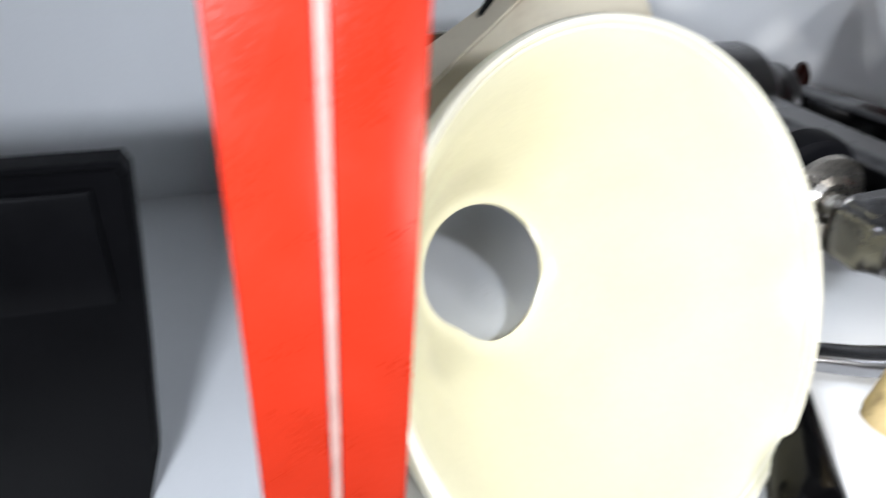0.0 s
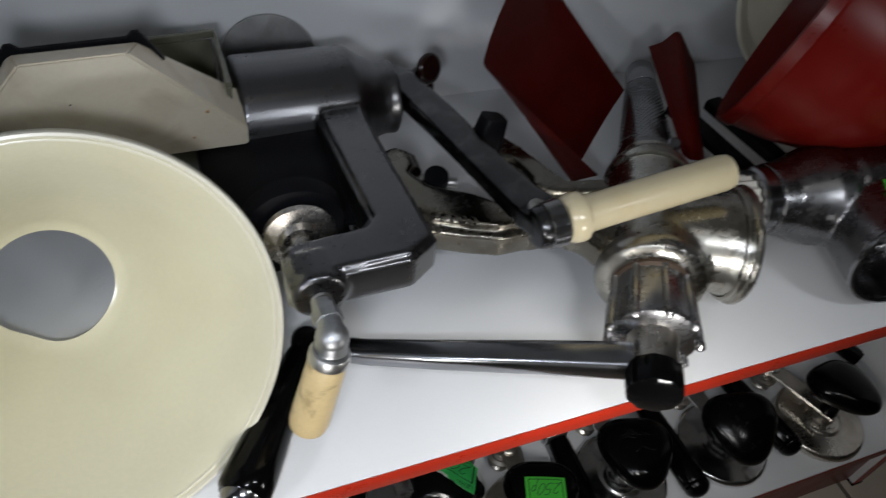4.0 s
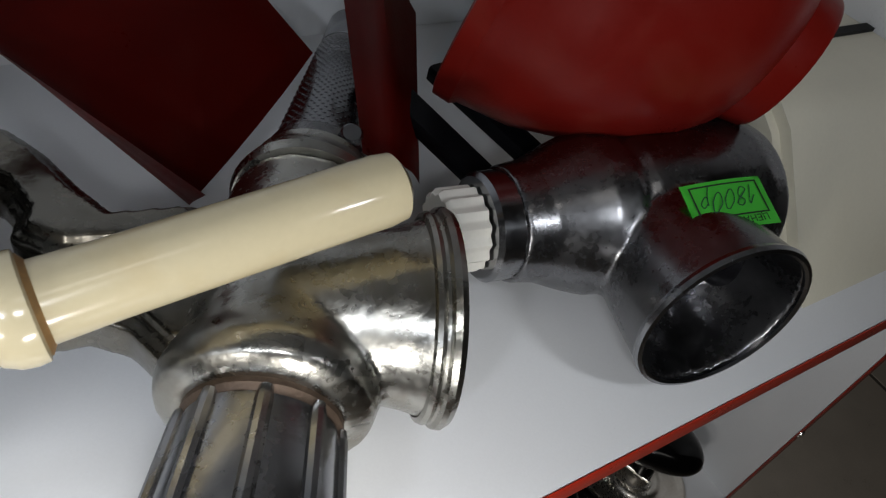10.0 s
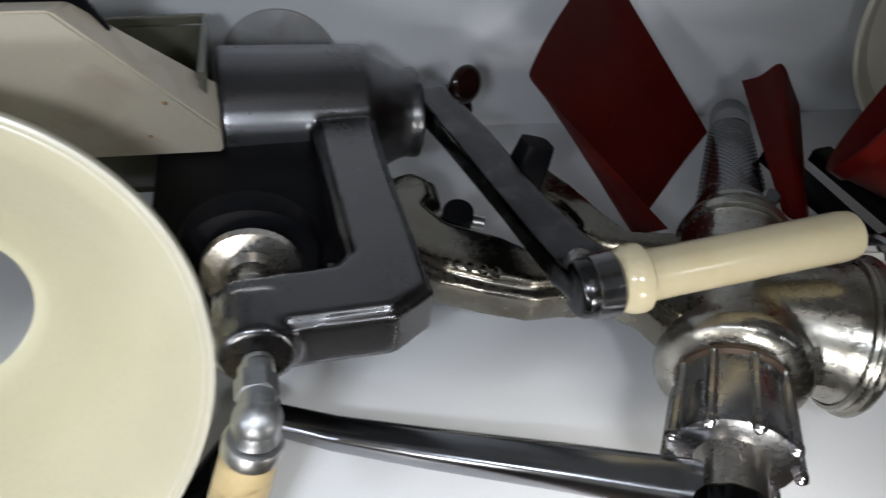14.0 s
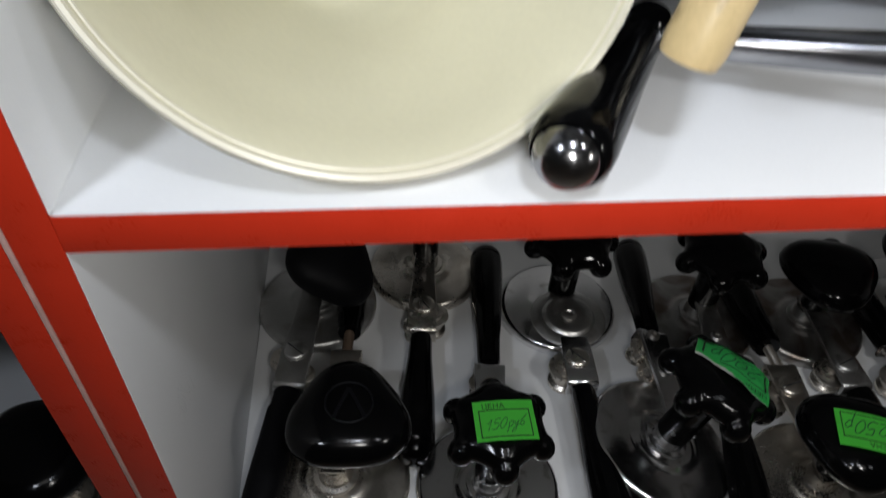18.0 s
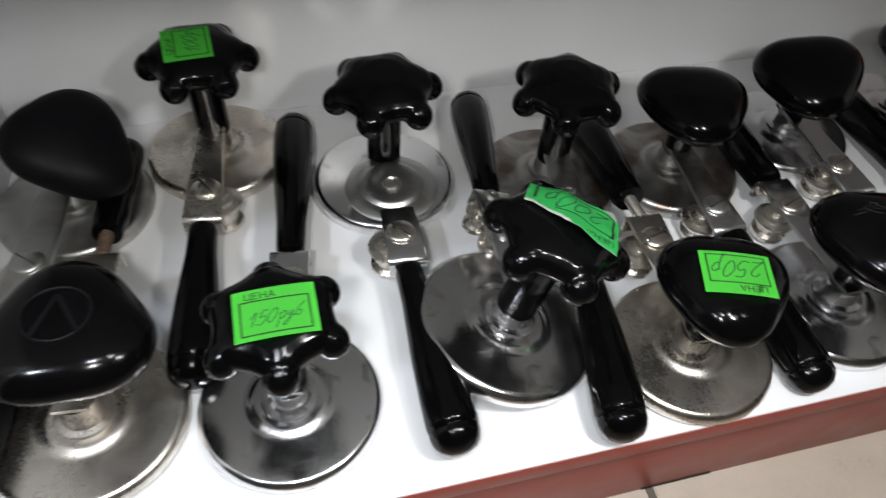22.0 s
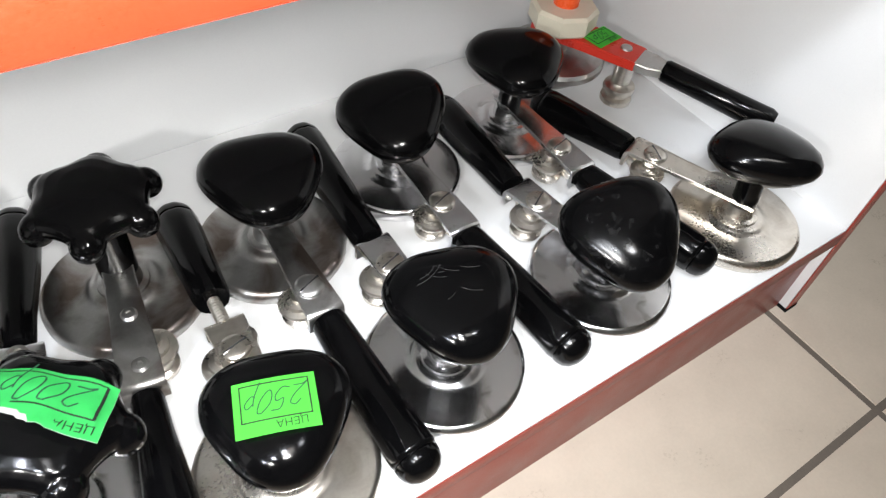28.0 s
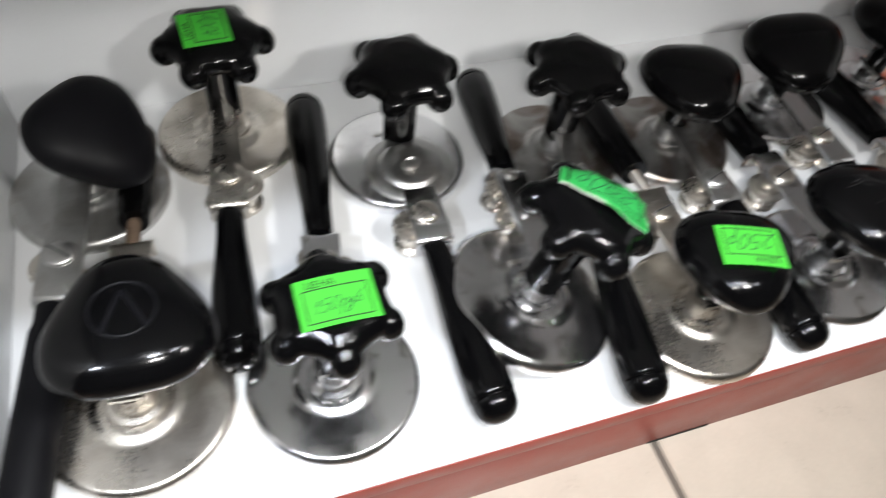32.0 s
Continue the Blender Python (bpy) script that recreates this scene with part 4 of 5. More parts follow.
wpart("pressure_pad", lathe([(0, 0), (0.010, 0), (0.0125, 0.003), (0.020, 0.0045), (0.0205, 0.008), (0.012, 0.009), (0, 0.009)], 36, along((0.2208, 0.096, 0.4335), (0.2212, 0.108, 0.4320))), NICKEL, shred)
lift_up = Vector((-0.0012, 0.001, 0.0040))
elbow = bmesh.new()
add_tube(elbow, bend([(0.2222, 0.046, 0.4358), (0.2224, 0.039, 0.4368), (0.2226, 0.0330, 0.4370), (0.2222, 0.0270, 0.4345), (0.2212, 0.0250, 0.4280)]), mixr([0.0060, 0.0056, 0.0062, 0.0076, 0.0084]), 18)
add_lathe(elbow, [(0, -0.0084)] + [(0.0084 * math.sin(math.pi * q / 10), -0.0084 * math.cos(math.pi * q / 10)) for q in range(1, 10)] + [(0, 0.0084)], 24, T((0.2222, 0.0268, 0.4345)))
add_lathe(elbow, [(0.0, -0.002), (0.0074, -0.002), (0.0074, 0.006), (0.0, 0.007)], 6, along((0.2224, 0.040, 0.4366), (0.2226, 0.033, 0.4372)))
bmesh.ops.translate(elbow, vec=lift_up, verts=elbow.verts)
wpart("crank_elbow", elbow, ZINC, shred, "zinc crank elbow")
wpart("ferrule", lathe([(0.0094, 0), (0.0104, 0.002), (0.0104, 0.006), (0, 0.007)], 24, T(lift_up) @ along((0.2208, 0.0240, 0.4285), (0.2060, 0.0193, 0.3720))), STEEL, shred)
wpart("wooden_grip", lathe([(0.0084, 0), (0.0098, 0.004), (0.0103, 0.018), (0.0106, 0.038), (0.0108, 0.048), (0.0100, 0.0525), (0, 0.0535)], 28, T(lift_up) @ along((0.2196, 0.0236, 0.4240), (0.2060, 0.0193, 0.3720))), WOOD, shred, "worn varnished wooden grip")
armb = bmesh.new()
arm_a = Vector((0.3655, 0.0762, 0.4327))
arm_b = arm_a + Vector((0.110, 0.006, 0.008)).normalized() * 0.1
add_tube(armb, [(0.3265, 0.281, 0.406), (0.3300, 0.258, 0.412), (0.3400, 0.200, 0.420), (0.3495, 0.140, 0.426), (0.3560, 0.106, 0.429), (0.3595, 0.090, 0.431), (0.3620, 0.078, 0.4322)], [0.0105, 0.0125, 0.0120, 0.0110, 0.0118, 0.0130, 0.0115], 16, 0.66, (0, 0, 1), 0.6)
add_lathe(armb, [(0, -0.014), (0.0115, -0.014), (0.0132, -0.011), (0.0136, -0.004), (0.0136, 0.0010), (0, 0.0010)], 36, along(arm_a, arm_b))
cast(wpart("crank_arm", armb, ARM_METAL, shred, "cast aluminium crank arm"), 0.0011, 3)
wpart("arm_eye", lathe([(0.0128, -0.0075), (0.0143, -0.0065), (0.0146, 0.0035), (0.0136, 0.0050), (0, 0.0050)], 36, along(arm_a, arm_b)), TIN_SMOOTH, shred, "polished eye of the crank arm")
wpart("rivet", lathe([(0, 0.0), (0.0058, 0.0), (0.0050, 0.0018), (0.0026, 0.0022), (0.0022, 0.0014), (0, 0.0014)], 18, along((0.3570, 0.0850, 0.4395), (0.3568, 0.080, 0.449))), STEEL, shred)
wing = bmesh.new()
add_lathe(wing, [(0.006, 0), (0.0078, 0.002), (0.0078, 0.013), (0, 0.014)], 18, along((0.331, 0.279, 0.403), (0.350, 0.275, 0.403)))
for lobe in ((0.3548, 0.2680, 0.4165), (0.3552, 0.2790, 0.3895)):
    lob = Vector(lobe)
    add_lathe(wing, [(0, -0.0032), (0.0080, -0.0036), (0.0118, -0.0016), (0.0124, 0.0), (0.0118, 0.0016), (0.0080, 0.0036), (0.0050, 0.0030), (0, 0.0026)], 24, T(lob) @ Matrix.Rotation(radians(72), 4, "X") @ Matrix.Rotation(radians(24), 4, "Y"))
    add_tube(wing, [(0.344, 0.275, 0.403), lob.lerp(Vector((0.344, 0.275, 0.403)), 0.15)], [0.0075, 0.0060], 12)
wpart("wing_nut", wing, BROWN, shred, "dark brown bakelite wing nut", 45)
hp, hq = arm_a + (arm_b - arm_a).normalized() * 0.0048, arm_b
wpart("crank_handle", lathe([(0, 0), (0.0112, 0.0), (0.0130, 0.0018), (0.0149, 0.0055), (0.0156, 0.0092), (0.0153, 0.0122), (0.0128, 0.0132), (0.0117, 0.0142), (0.0114, 0.03), (0.0117, 0.09), (0.0121, 0.114), (0.0114, 0.1200), (0.0085, 0.1222), (0, 0.1226)], 44, along(hp, hq)), IVORY, shred, "glossy ivory plastic crank handle")
wpart("dirt_line", lathe([(0.0118, 0.0126), (0.0141, 0.0129), (0.0124, 0.0140), (0.0117, 0.0145), (0.0118, 0.0126)], 44, along(hp, hq), lambda a, r, z: 1 + 0.004 * math.sin(5 * a)), AMBER, shred, "amber dirt in the groove")

# a plain grey disc leaning on the back panel
cutter = thing("cutter_disc", (0.246, 0.333, ZU), "dull grey cutter disc leaning on the back panel", "cutter disc")
wpart("blade", lathe([(0, 0), (0.0385, 0), (0.0392, 0.0008), (0.0385, 0.0016), (0, 0.0016)], 56, along((0.243, 0.331, 0.396), (0.243, 0.3212, 0.398))), STEEL, cutter)

# the tinned meat grinder
AX = Vector((0.5036, 0.8639, -0.0116)).normalized()
A0 = Vector((0.4453, 0.0676, 0.3818))
ax = lambda d: A0 + AX * d
grind = thing("meat_grinder", (0.455, 0.08, ZU), "tinned cast-iron meat grinder lying with its crank on", "meat grinder")
gb = bmesh.new()
add_lathe(gb, [(0, -0.020), (0.029, -0.020), (0.0355, -0.017), (0.0372, -0.010), (0.0350, -0.002), (0.034, 0.02), (0.034, 0.045), (0.0325, 0.065), (0.0310, 0.082), (0, 0.082)], 48, along(ax(0), ax(0.05)))
mr = Vector((0.506, 0.062, 0.391))
mo = mr - Vector((0.92, -0.39, 0.02)).normalized() * 0.047
add_lathe(gb, [(0, -0.012), (0.028, -0.012), (0.0285, 0.004), (0.0305, 0.018), (0.0340, 0.034), (0.0362, 0.040), (0.0382, 0.043), (0.0388, 0.046), (0.0375, 0.049), (0.0345, 0.049), (0.031, 0.040), (0, 0.032)], 48, along(mo, mr))
arm_plan = [(0.283, 0.160), (0.288, 0.142), (0.308, 0.123), (0.331, 0.112), (0.351, 0.1045), (0.367, 0.1045), (0.394, 0.1015), (0.405, 0.0915), (0.412, 0.074), (0.440, 0.066), (0.450, 0.110), (0.415, 0.119), (0.386, 0.127), (0.362, 0.137),
            (0.349, 0.149), (0.3235, 0.164), (0.317, 0.175), (0.322, 0.181), (0.3225, 0.199), (0.310, 0.2095), (0.296, 0.206), (0.285, 0.190)]
ga = bmesh.new()
add_plate(ga, arm_plan, 0.016, 0.0060, T((0, 0, 0.385)))
add_plate(ga, arm_plan, 0.014, 0.0050, T((0, 0, 0.386)) @ Matrix.Diagonal((1, 1, -1, 1)))
fork_plan = [(0.372, 0.203), (0.388, 0.191), (0.3975, 0.1735), (0.405, 0.152), (0.412, 0.137), (0.440, 0.132), (0.440, 0.108), (0.392, 0.120), (0.379, 0.134), (0.3825, 0.143), (0.379, 0.156), (0.368, 0.1665)]
add_plate(ga, fork_plan, 0.013, 0.0050, T((0, 0, 0.396)))
add_plate(ga, fork_plan, 0.010, 0.0040, T((0, 0, 0.397)) @ Matrix.Diagonal((1, 1, -1, 1)))
add_tube(gb, [(0.458, 0.095, 0.372), (0.458, 0.097, 0.350), (0.458, 0.098, ZU)], [0.022, 0.016, 0.019], 20)
add_tube(ga, [(0.302, 0.178, 0.380), (0.302, 0.178, 0.360), (0.302, 0.178, ZU)], [0.011, 0.0085, 0.010], 14)
cast(wpart("casting", gb, TIN, grind, "tinned cast-iron body", 60), 0.0015, 8)
cast(wpart("clamp_arm", ga, TIN_STAINED, grind, "stained tinned clamp arm", 60), 0.0015, 8)
for k in range(5):
    p = Vector((0.3115, 0.1285, 0.4012)).lerp(Vector((0.3345, 0.1180, 0.4012)), k / 4)
    mk = Matrix.Translation(p) @ RZ(-26)
    ring = bmesh.new()
    add_tube(ring, [mk @ Vector((0.0020 * math.cos(q * math.pi / 6), 0.0034 * math.sin(q * math.pi / 6), 0.0004)) for q in range(12 if k > 2 else 11)], 0.0008, 6)
    if k % 2:
        add_tube(ring, [mk @ Vector((-0.002, 0, 0.0004)), mk @ Vector((0.002, 0, 0.0004))], 0.0007, 6)
    wpart("raised_mark", ring, TIN_STAINED, grind)
wpart("mouth_rim", lathe([(0.0364, 0.0385), (0.0382, 0.0392), (0.0390, 0.0408), (0.0384, 0.0424), (0.0388, 0.0434), (0.0405, 0.0444), (0.0409, 0.0466), (0.0397, 0.0488), (0.0370, 0.0494), (0.0350, 0.0480), (0.0364, 0.0385)], 64, along(mo, mr)), TIN, grind, "beaded rim of the grinder mouth")
bx = (mr - mo).normalized()
bp = Vector((0.4965, 0.0745, 0.4175))
bz = (bp - mo) - bx * (bp - mo).dot(bx)
bz = bz.normalized()
bm4 = Matrix((bx, bz.cross(bx), bz)).transposed().to_4x4()
bm4.translation = bp
bdg = wpart("badge", boxm((-0.0115, -0.0115, -0.008), (0.0105, 0.0115, 0.0010), 0.0016, bm4), TIN, grind, "raised cast badge")
for q in (-1, 1):
    part("badge_mark", boxm((-0.0050, -0.0008, 0.0004), (0.0050, 0.0008, 0.0020), 0.0004, grind.matrix_basis.inverted() @ bm4 @ T((0.001, q * 0.003, 0)) @ RZ(35 * q)), TIN_SMOOTH, bdg)
wpart("rust_ring", lathe([(0.0245, -0.024), (0.0262, -0.022), (0.0262, -0.018), (0, -0.017)], 40, along(ax(0), ax(0.05))), RUST, grind)
nutp = [(0, -0.064), (0.024, -0.064), (0.0265, -0.0625), (0.0272, -0.060), (0.0262, -0.042), (0.0250, -0.0245), (0.0225, -0.023), (0, -0.023)]
nut = wpart("collar_nut", lathe(nutp, 48, along(ax(0), ax(0.05))), ALU_BRIGHT, grind, "ribbed aluminium collar nut")
for k in range(9):
    a = 2 * math.pi * (k + 0.3) / 9
    rib = bmesh.new()
    fr = along(ax(0), ax(0.05))
    pts = [fr @ Vector((math.cos(a) * r, math.sin(a) * r, z)) for r, z in ((0.0250, -0.0225), (0.0252, -0.027), (0.0264, -0.045), (0.0275, -0.062), (0.0275, -0.0665))]
    add_tube(rib, pts, [0.0022, 0.0029, 0.0029, 0.0029, 0.0022], 10)
    add_lathe(rib, [(0, -0.0034), (0.0020, -0.0027), (0.0034, 0), (0.0020, 0.0027), (0, 0.0034)], 12, T(fr @ Vector((math.cos(a) * 0.0277, math.sin(a) * 0.0277, -0.0640))))
    wpart("rib", rib, ALU_BRIGHT, nut)
wpart("spindle", lathe([(0, -0.086), (0.0135, -0.086), (0.0145, -0.084), (0.0145, -0.068), (0.016, -0.063), (0, -0.063)], 32, along(ax(0), ax(0.05))), NICKEL, grind)
wpart("crank_knob", lathe([(0, -0.1055), (0.0115, -0.1055), (0.0155, -0.103), (0.0162, -0.100), (0.0162, -0.0865), (0.015, -0.085), (0, -0.085)], 60, along(ax(0), ax(0.05)), lambda a, r, z: 1 + 0.045 * abs(math.cos(5 * a))), BLACK, grind, "black ribbed screw knob")
lv = bmesh.new()
add_tube(lv, [(0.410, -0.005, 0.384), (0.393, 0.006, 0.379), (0.345, 0.028, 0.371), (0.290, 0.052, 0.362), (0.250, 0.070, 0.356), (0.217, 0.087, 0.353)], [0.0108, 0.0105, 0.0095, 0.0084, 0.0074, 0.0066], 16, 0.85, (0, 0, 1), 0.25)
wpart("crank_lever", lv, DARK_STEEL, grind, "smooth dark steel crank lever")
wpart("lever_cap", lathe([(0, -0.009), (0.0075, -0.009), (0.0095, -0.006), (0.0095, 0.006), (0.0075, 0.009), (0, 0.009)], 28, T((0.2180, 0.0880, 0.353)) @ Matrix.Rotation(radians(12), 4, "X")), BLACK, grind)
wpart("grip", lathe([(0, 0.006), (0.0088, 0.006), (0.0095, 0.010), (0.0112, 0.038), (0.0138, 0.071), (0.0148, 0.087), (0.0146, 0.095), (0.0128, 0.098), (0, 0.0985)], 36, along((0.2165, 0.086, 0.3525), (0.160, -0.006, 0.3520))), BLACK, grind, "black tapered crank grip")
wpart("grip_cap", lathe([(0.0118, 0.0975), (0.0112, 0.1010), (0.0085, 0.1048), (0.0045, 0.1068), (0, 0.1073)], 28, along((0.2165, 0.086, 0.3525), (0.160, -0.006, 0.3520))), TIN_SMOOTH, grind, "dark polished steel end cap")
wpart("foot_pad", tube(bend([(0.3600, 0.172, 0.392), (0.3630, 0.175, 0.406), (0.3665, 0.177, 0.420), (0.3700, 0.179, 0.434)], 5), mixr([0.0085, 0.0095, 0.0100, 0.0085], 5), 16, 0.9, (0, 1, 0), 0.3), BLACK_MATT, grind, "black bakelite clamp foot")
wpart("foot_pad", lathe([(0, 0), (0.0085, 0), (0.0089, 0.004), (0.007, 0.012), (0.0089, 0.022), (0.0085, 0.028), (0, 0.029)], 20, along((0.331, 0.176, 0.370), (0.3285, 0.170, 0.398))), BLACK_MATT, grind, "black rubber foot pad")
wpart("foot_screw", tube([(0.300, 0.187, 0.388), (0.345, 0.171, 0.386)], 0.0042, 12), STEEL, grind)
wpart("foot_screw", tube([(0.380, 0.184, 0.403), (0.352, 0.177, 0.402)], 0.0042, 12), STEEL, grind)

# the juicer attachment behind the grinder: ring, pierced cone and red chutes
juice = grind
jx = lambda d: Vector((0.4916, 0.1470, 0.3815)) + Vector((0.515, 0.852, -0.11)).normalized() * d
jm = along(jx(0), jx(0.05))
wpart("flange", lathe([(0.0, -0.012), (0.0310, -0.012), (0.0325, -0.008), (0.0310, -0.003), (0.0285, 0.002), (0.0275, 0.005), (0.0278, 0.008), (0.0262, 0.010), (0, 0.010)], 48, jm), TIN, juice, "tinned flange ring")
wpart("cone_collar", lathe([(0.0242, 0.009), (0.0242, 0.021), (0.0225, 0.023), (0, 0.023)], 44, jm), ALU, juice)
wpart("pierced_cone", lathe([(0.0222, 0.022), (0.0155, 0.138), (0.0148, 0.139), (0.0148, 0.1425), (0, 0.1425)], 44, jm), TIN_SMOOTH, juice, "pierced tin cone")
wpart("cone_cap", lathe([(0.0150, 0.142), (0.0138, 0.180), (0.012, 0.1825), (0, 0.183)], 36, jm), TIN_SMOOTH, juice)
holes = bmesh.new()
for i in range(36):
    z = 0.025 + i * 0.00315
    r = 0.0222 - 0.0067 * (z - 0.022) / 0.116
    for k in range(34):
        a = 2 * math.pi * (k + 0.5 * (i % 2)) / 34
        c = Vector((math.cos(a) * r, math.sin(a) * r, z))
        d = Vector((-math.sin(a), math.cos(a), 0))
        n = Vector((math.cos(a), math.sin(a), 0.12))
        vs = [holes.verts.new(c + n * 0.0001 + d * sx * 0.0010 + Vector((0, 0, sz * 0.0007))) for sx, sz in ((-1, 0), (0, -1), (1, 0), (0, 1))]
        tip = holes.verts.new(c + n * 0.0003 + Vector((0, 0, -0.0003)))
        for q in range(4):
            holes.faces.new((vs[q], vs[(q + 1) % 4], tip))
bmesh.ops.transform(holes, matrix=jm, verts=holes.verts)
tagged(wpart("grating_teeth", holes, TIN_SMOOTH, juice, "rows of tiny punched teeth", 0), kind="stuff")
wpart("set_screw", lathe([(0, 0), (0.0036, 0), (0.0036, 0.008), (0.0050, 0.0085), (0.0054, 0.0095), (0.0050, 0.0125), (0.0040, 0.0135), (0, 0.0135)], 36, along((0.5155, 0.160, 0.392), (0.510, 0.150, 0.42)), lambda a, r, z: 1 + 0.05 * math.cos(12 * a) * (r > 0.006)), DARK_STEEL, juice, "small knurled set screw")


def chute(name, high, low, th, label, bulge=0.006, swell=0.0):
    """A bent sheet between a section at its high end and one at its low end."""
    hi, lo = [Vector(p) for p in high], [Vector(p) for p in low]
    bm = bmesh.new()
    rows = []
    for i in range(15):
        t = i / 14
        sec = [a.lerp(b, t) for a, b in zip(hi, lo)]
        for k, p in enumerate(sec):
            p += (hi[k] - lo[k]).normalized() * swell * math.sin(math.pi * k / (len(sec) - 1)) * (1 - t)
        row = bend(sec, 4)
        for k, p in enumerate(row):
            p += Vector((0.2, 0.5, -0.6)) * bulge * math.sin(math.pi * k / (len(row) - 1))
        rows.append([bm.verts.new(p) for p in row])
    for r0, r1 in zip(rows, rows[1:]):
        for k in range(len(r0) - 1):
            bm.faces.new((r0[k], r0[k + 1], r1[k + 1], r1[k]))
    bmesh.ops.solidify(bm, geom=bm.faces[:], thickness=0.0022)
    return wpart(name, bm, RED, th, label, 40)


chute("chute", [(0.3725, 0.200, 0.4545), (0.3745, 0.2013, 0.4533), (0.3800, 0.2080, 0.4533), (0.4050, 0.2450, 0.4600), (0.4400, 0.2950, 0.4680), (0.4600, 0.3190, 0.4700)],
      [(0.4480, 0.1500, 0.3900), (0.4470, 0.1650, 0.3740), (0.4500, 0.1800, 0.3600), (0.4820, 0.2120, 0.3580), (0.5200, 0.2480, 0.3610), (0.5450, 0.2680, 0.3700)], juice, "dark red plastic chute", 0.008, 0.014)
chute("side_chute", [(0.5636, 0.2783, 0.4060), (0.5700, 0.2700, 0.4150), (0.5776, 0.2641, 0.4282), (0.5900, 0.2580, 0.4130), (0.5990, 0.2530, 0.3990)],
      [(0.5130, 0.1440, 0.4020), (0.5200, 0.1420, 0.3980), (0.5290, 0.1405, 0.3960), (0.5400, 0.1430, 0.3860), (0.5480, 0.1460, 0.3740)], juice, "dark red plastic splash guard", 0.003)

# the aluminium grinder body with a price label
alu = thing("grinder_body", (0.65, 0.09, ZU), "dull aluminium grinder body with a green price label", "meat grinder")
ab = bmesh.new()
ca, cb = Vector((0.549, 0.102, 0.386)), Vector((0.722, 0.076, 0.386))
add_lathe(ab, [(0, 0.012), (0.026, 0.012), (0.028, 0.026), (0.034, 0.040), (0.0375, 0.050), (0.0385, 0.062), (0.037, 0.066), (0.0395, 0.072), (0.041, 0.10), (0.041, 0.134), (0.038, 0.146), (0.027, 0.156), (0, 0.159)], 52, along(ca, cb))
m1 = Vector((0.6203, 0.0175, 0.3903))
m0 = m1 + Vector((0.204, 0.974, -0.098)).normalized() * 0.060
mm = along(m0, m1)
add_lathe(ab, [(0, 0), (0.034, 0), (0.0352, 0.018), (0.0378, 0.040), (0.0395, 0.056), (0.0398, 0.060), (0.0375, 0.060), (0.0360, 0.048), (0.034, 0.030), (0.030, 0.012), (0, 0.012)], 56, mm)
cast(wpart("casting", ab, ALU, alu, "dull cast aluminium body", 60), 0.0014, 5)
wpart("mouth_rim", lathe([(0.0378, 0.0585), (0.0374, 0.0610), (0.0385, 0.0620), (0.0402, 0.0615), (0.0408, 0.0595), (0.0400, 0.0575), (0.0378, 0.0585)], 64, mm), TIN_SMOOTH, alu)
wpart("collar", lathe([(0.0, 0.0), (0.0225, 0.0), (0.0245, 0.002), (0.0245, 0.017), (0.0228, 0.019), (0, 0.019)], 44, along(ca, cb)), TIN_SMOOTH, alu, "smooth threaded collar")
wpart("gear", lathe([(0, -0.018), (0.0165, -0.018), (0.018, -0.016), (0.018, -0.001), (0, 0.0)], 80, along(ca, cb), lambda a, r, z: 1 + 0.05 * math.cos(16 * a)), WHITE_PLASTIC, alu, "white ribbed plastic gear")
wpart("worm", lathe([(0, 0.0), (0.012, 0.004), (0.016, 0.012), (0.010, 0.02), (0, 0.024)], 20, along((0.634, 0.050, 0.394), (0.66, 0.044, 0.392))), BLACK_MATT, alu)
for p, q in (((0.574, 0.118, 0.384), (0.556, 0.215, 0.388)), ((0.609, 0.128, 0.384), (0.596, 0.215, 0.386))):
    wpart("foot", tube([p, q], [0.0075, 0.0085], 12, 0.6, (0, 0, 1), 0.6), BLACK_MATT, alu, "black painted foot")
sa, sb, sc2 = Vector((0.613, 0.063, 0.4245)), Vector((0.611, 0.042, 0.4195)), Vector((0.646, 0.033, 0.4245))
sx = (sc2 - sb).normalized()
sn = sx.cross(sa - sb).normalized()
sy = sn.cross(sx)
sm = Matrix((sx, sy, sn)).transposed().to_4x4()
smid = sb + sx * 0.019 + sy * 0.0115
label_tag(alu, Matrix.Translation(smid - alu.matrix_basis.translation + sn * 0.0015) @ sm, 0.038, 0.023, "1800р", True, None, True, 0.0012)

# the red funnel lying on the grinder body
FA, FB = Vector((0.6195, 0.1940, 0.4858)), Vector((0.7012, 0.0959, 0.4532))
funnel = thing("funnel", (0.64, 0.17, ZU), "dark red plastic funnel resting on the grinder body", "funnel")
fl = (FB - FA).length
wpart("cone", lathe([(0.0980, 0.0), (0.1005, 0.001), (0.1005, 0.010), (0.0980, 0.013), (0.0940, fl * 0.30), (0.0855, fl * 0.48), (0.0735, fl * 0.65), (0.0580, fl * 0.79), (0.0440, fl * 0.875), (0.0375, fl * 0.895),
                     (0.034, fl * 0.88), (0.054, fl * 0.77), (0.0700, fl * 0.635), (0.0815, fl * 0.47), (0.091, fl * 0.29), (0.0955, 0.012), (0.0980, 0.0)], 72, along(FA, FB)), RED, funnel, "dark red plastic cone")
wpart("spout", lathe([(0.0380, fl * 0.86), (0.0350, fl * 0.985), (0.0338, fl * 1.0), (0.0318, fl * 0.985), (0.034, fl * 0.86), (0.0380, fl * 0.86)], 48, along(FA, FB)), RED, funnel)

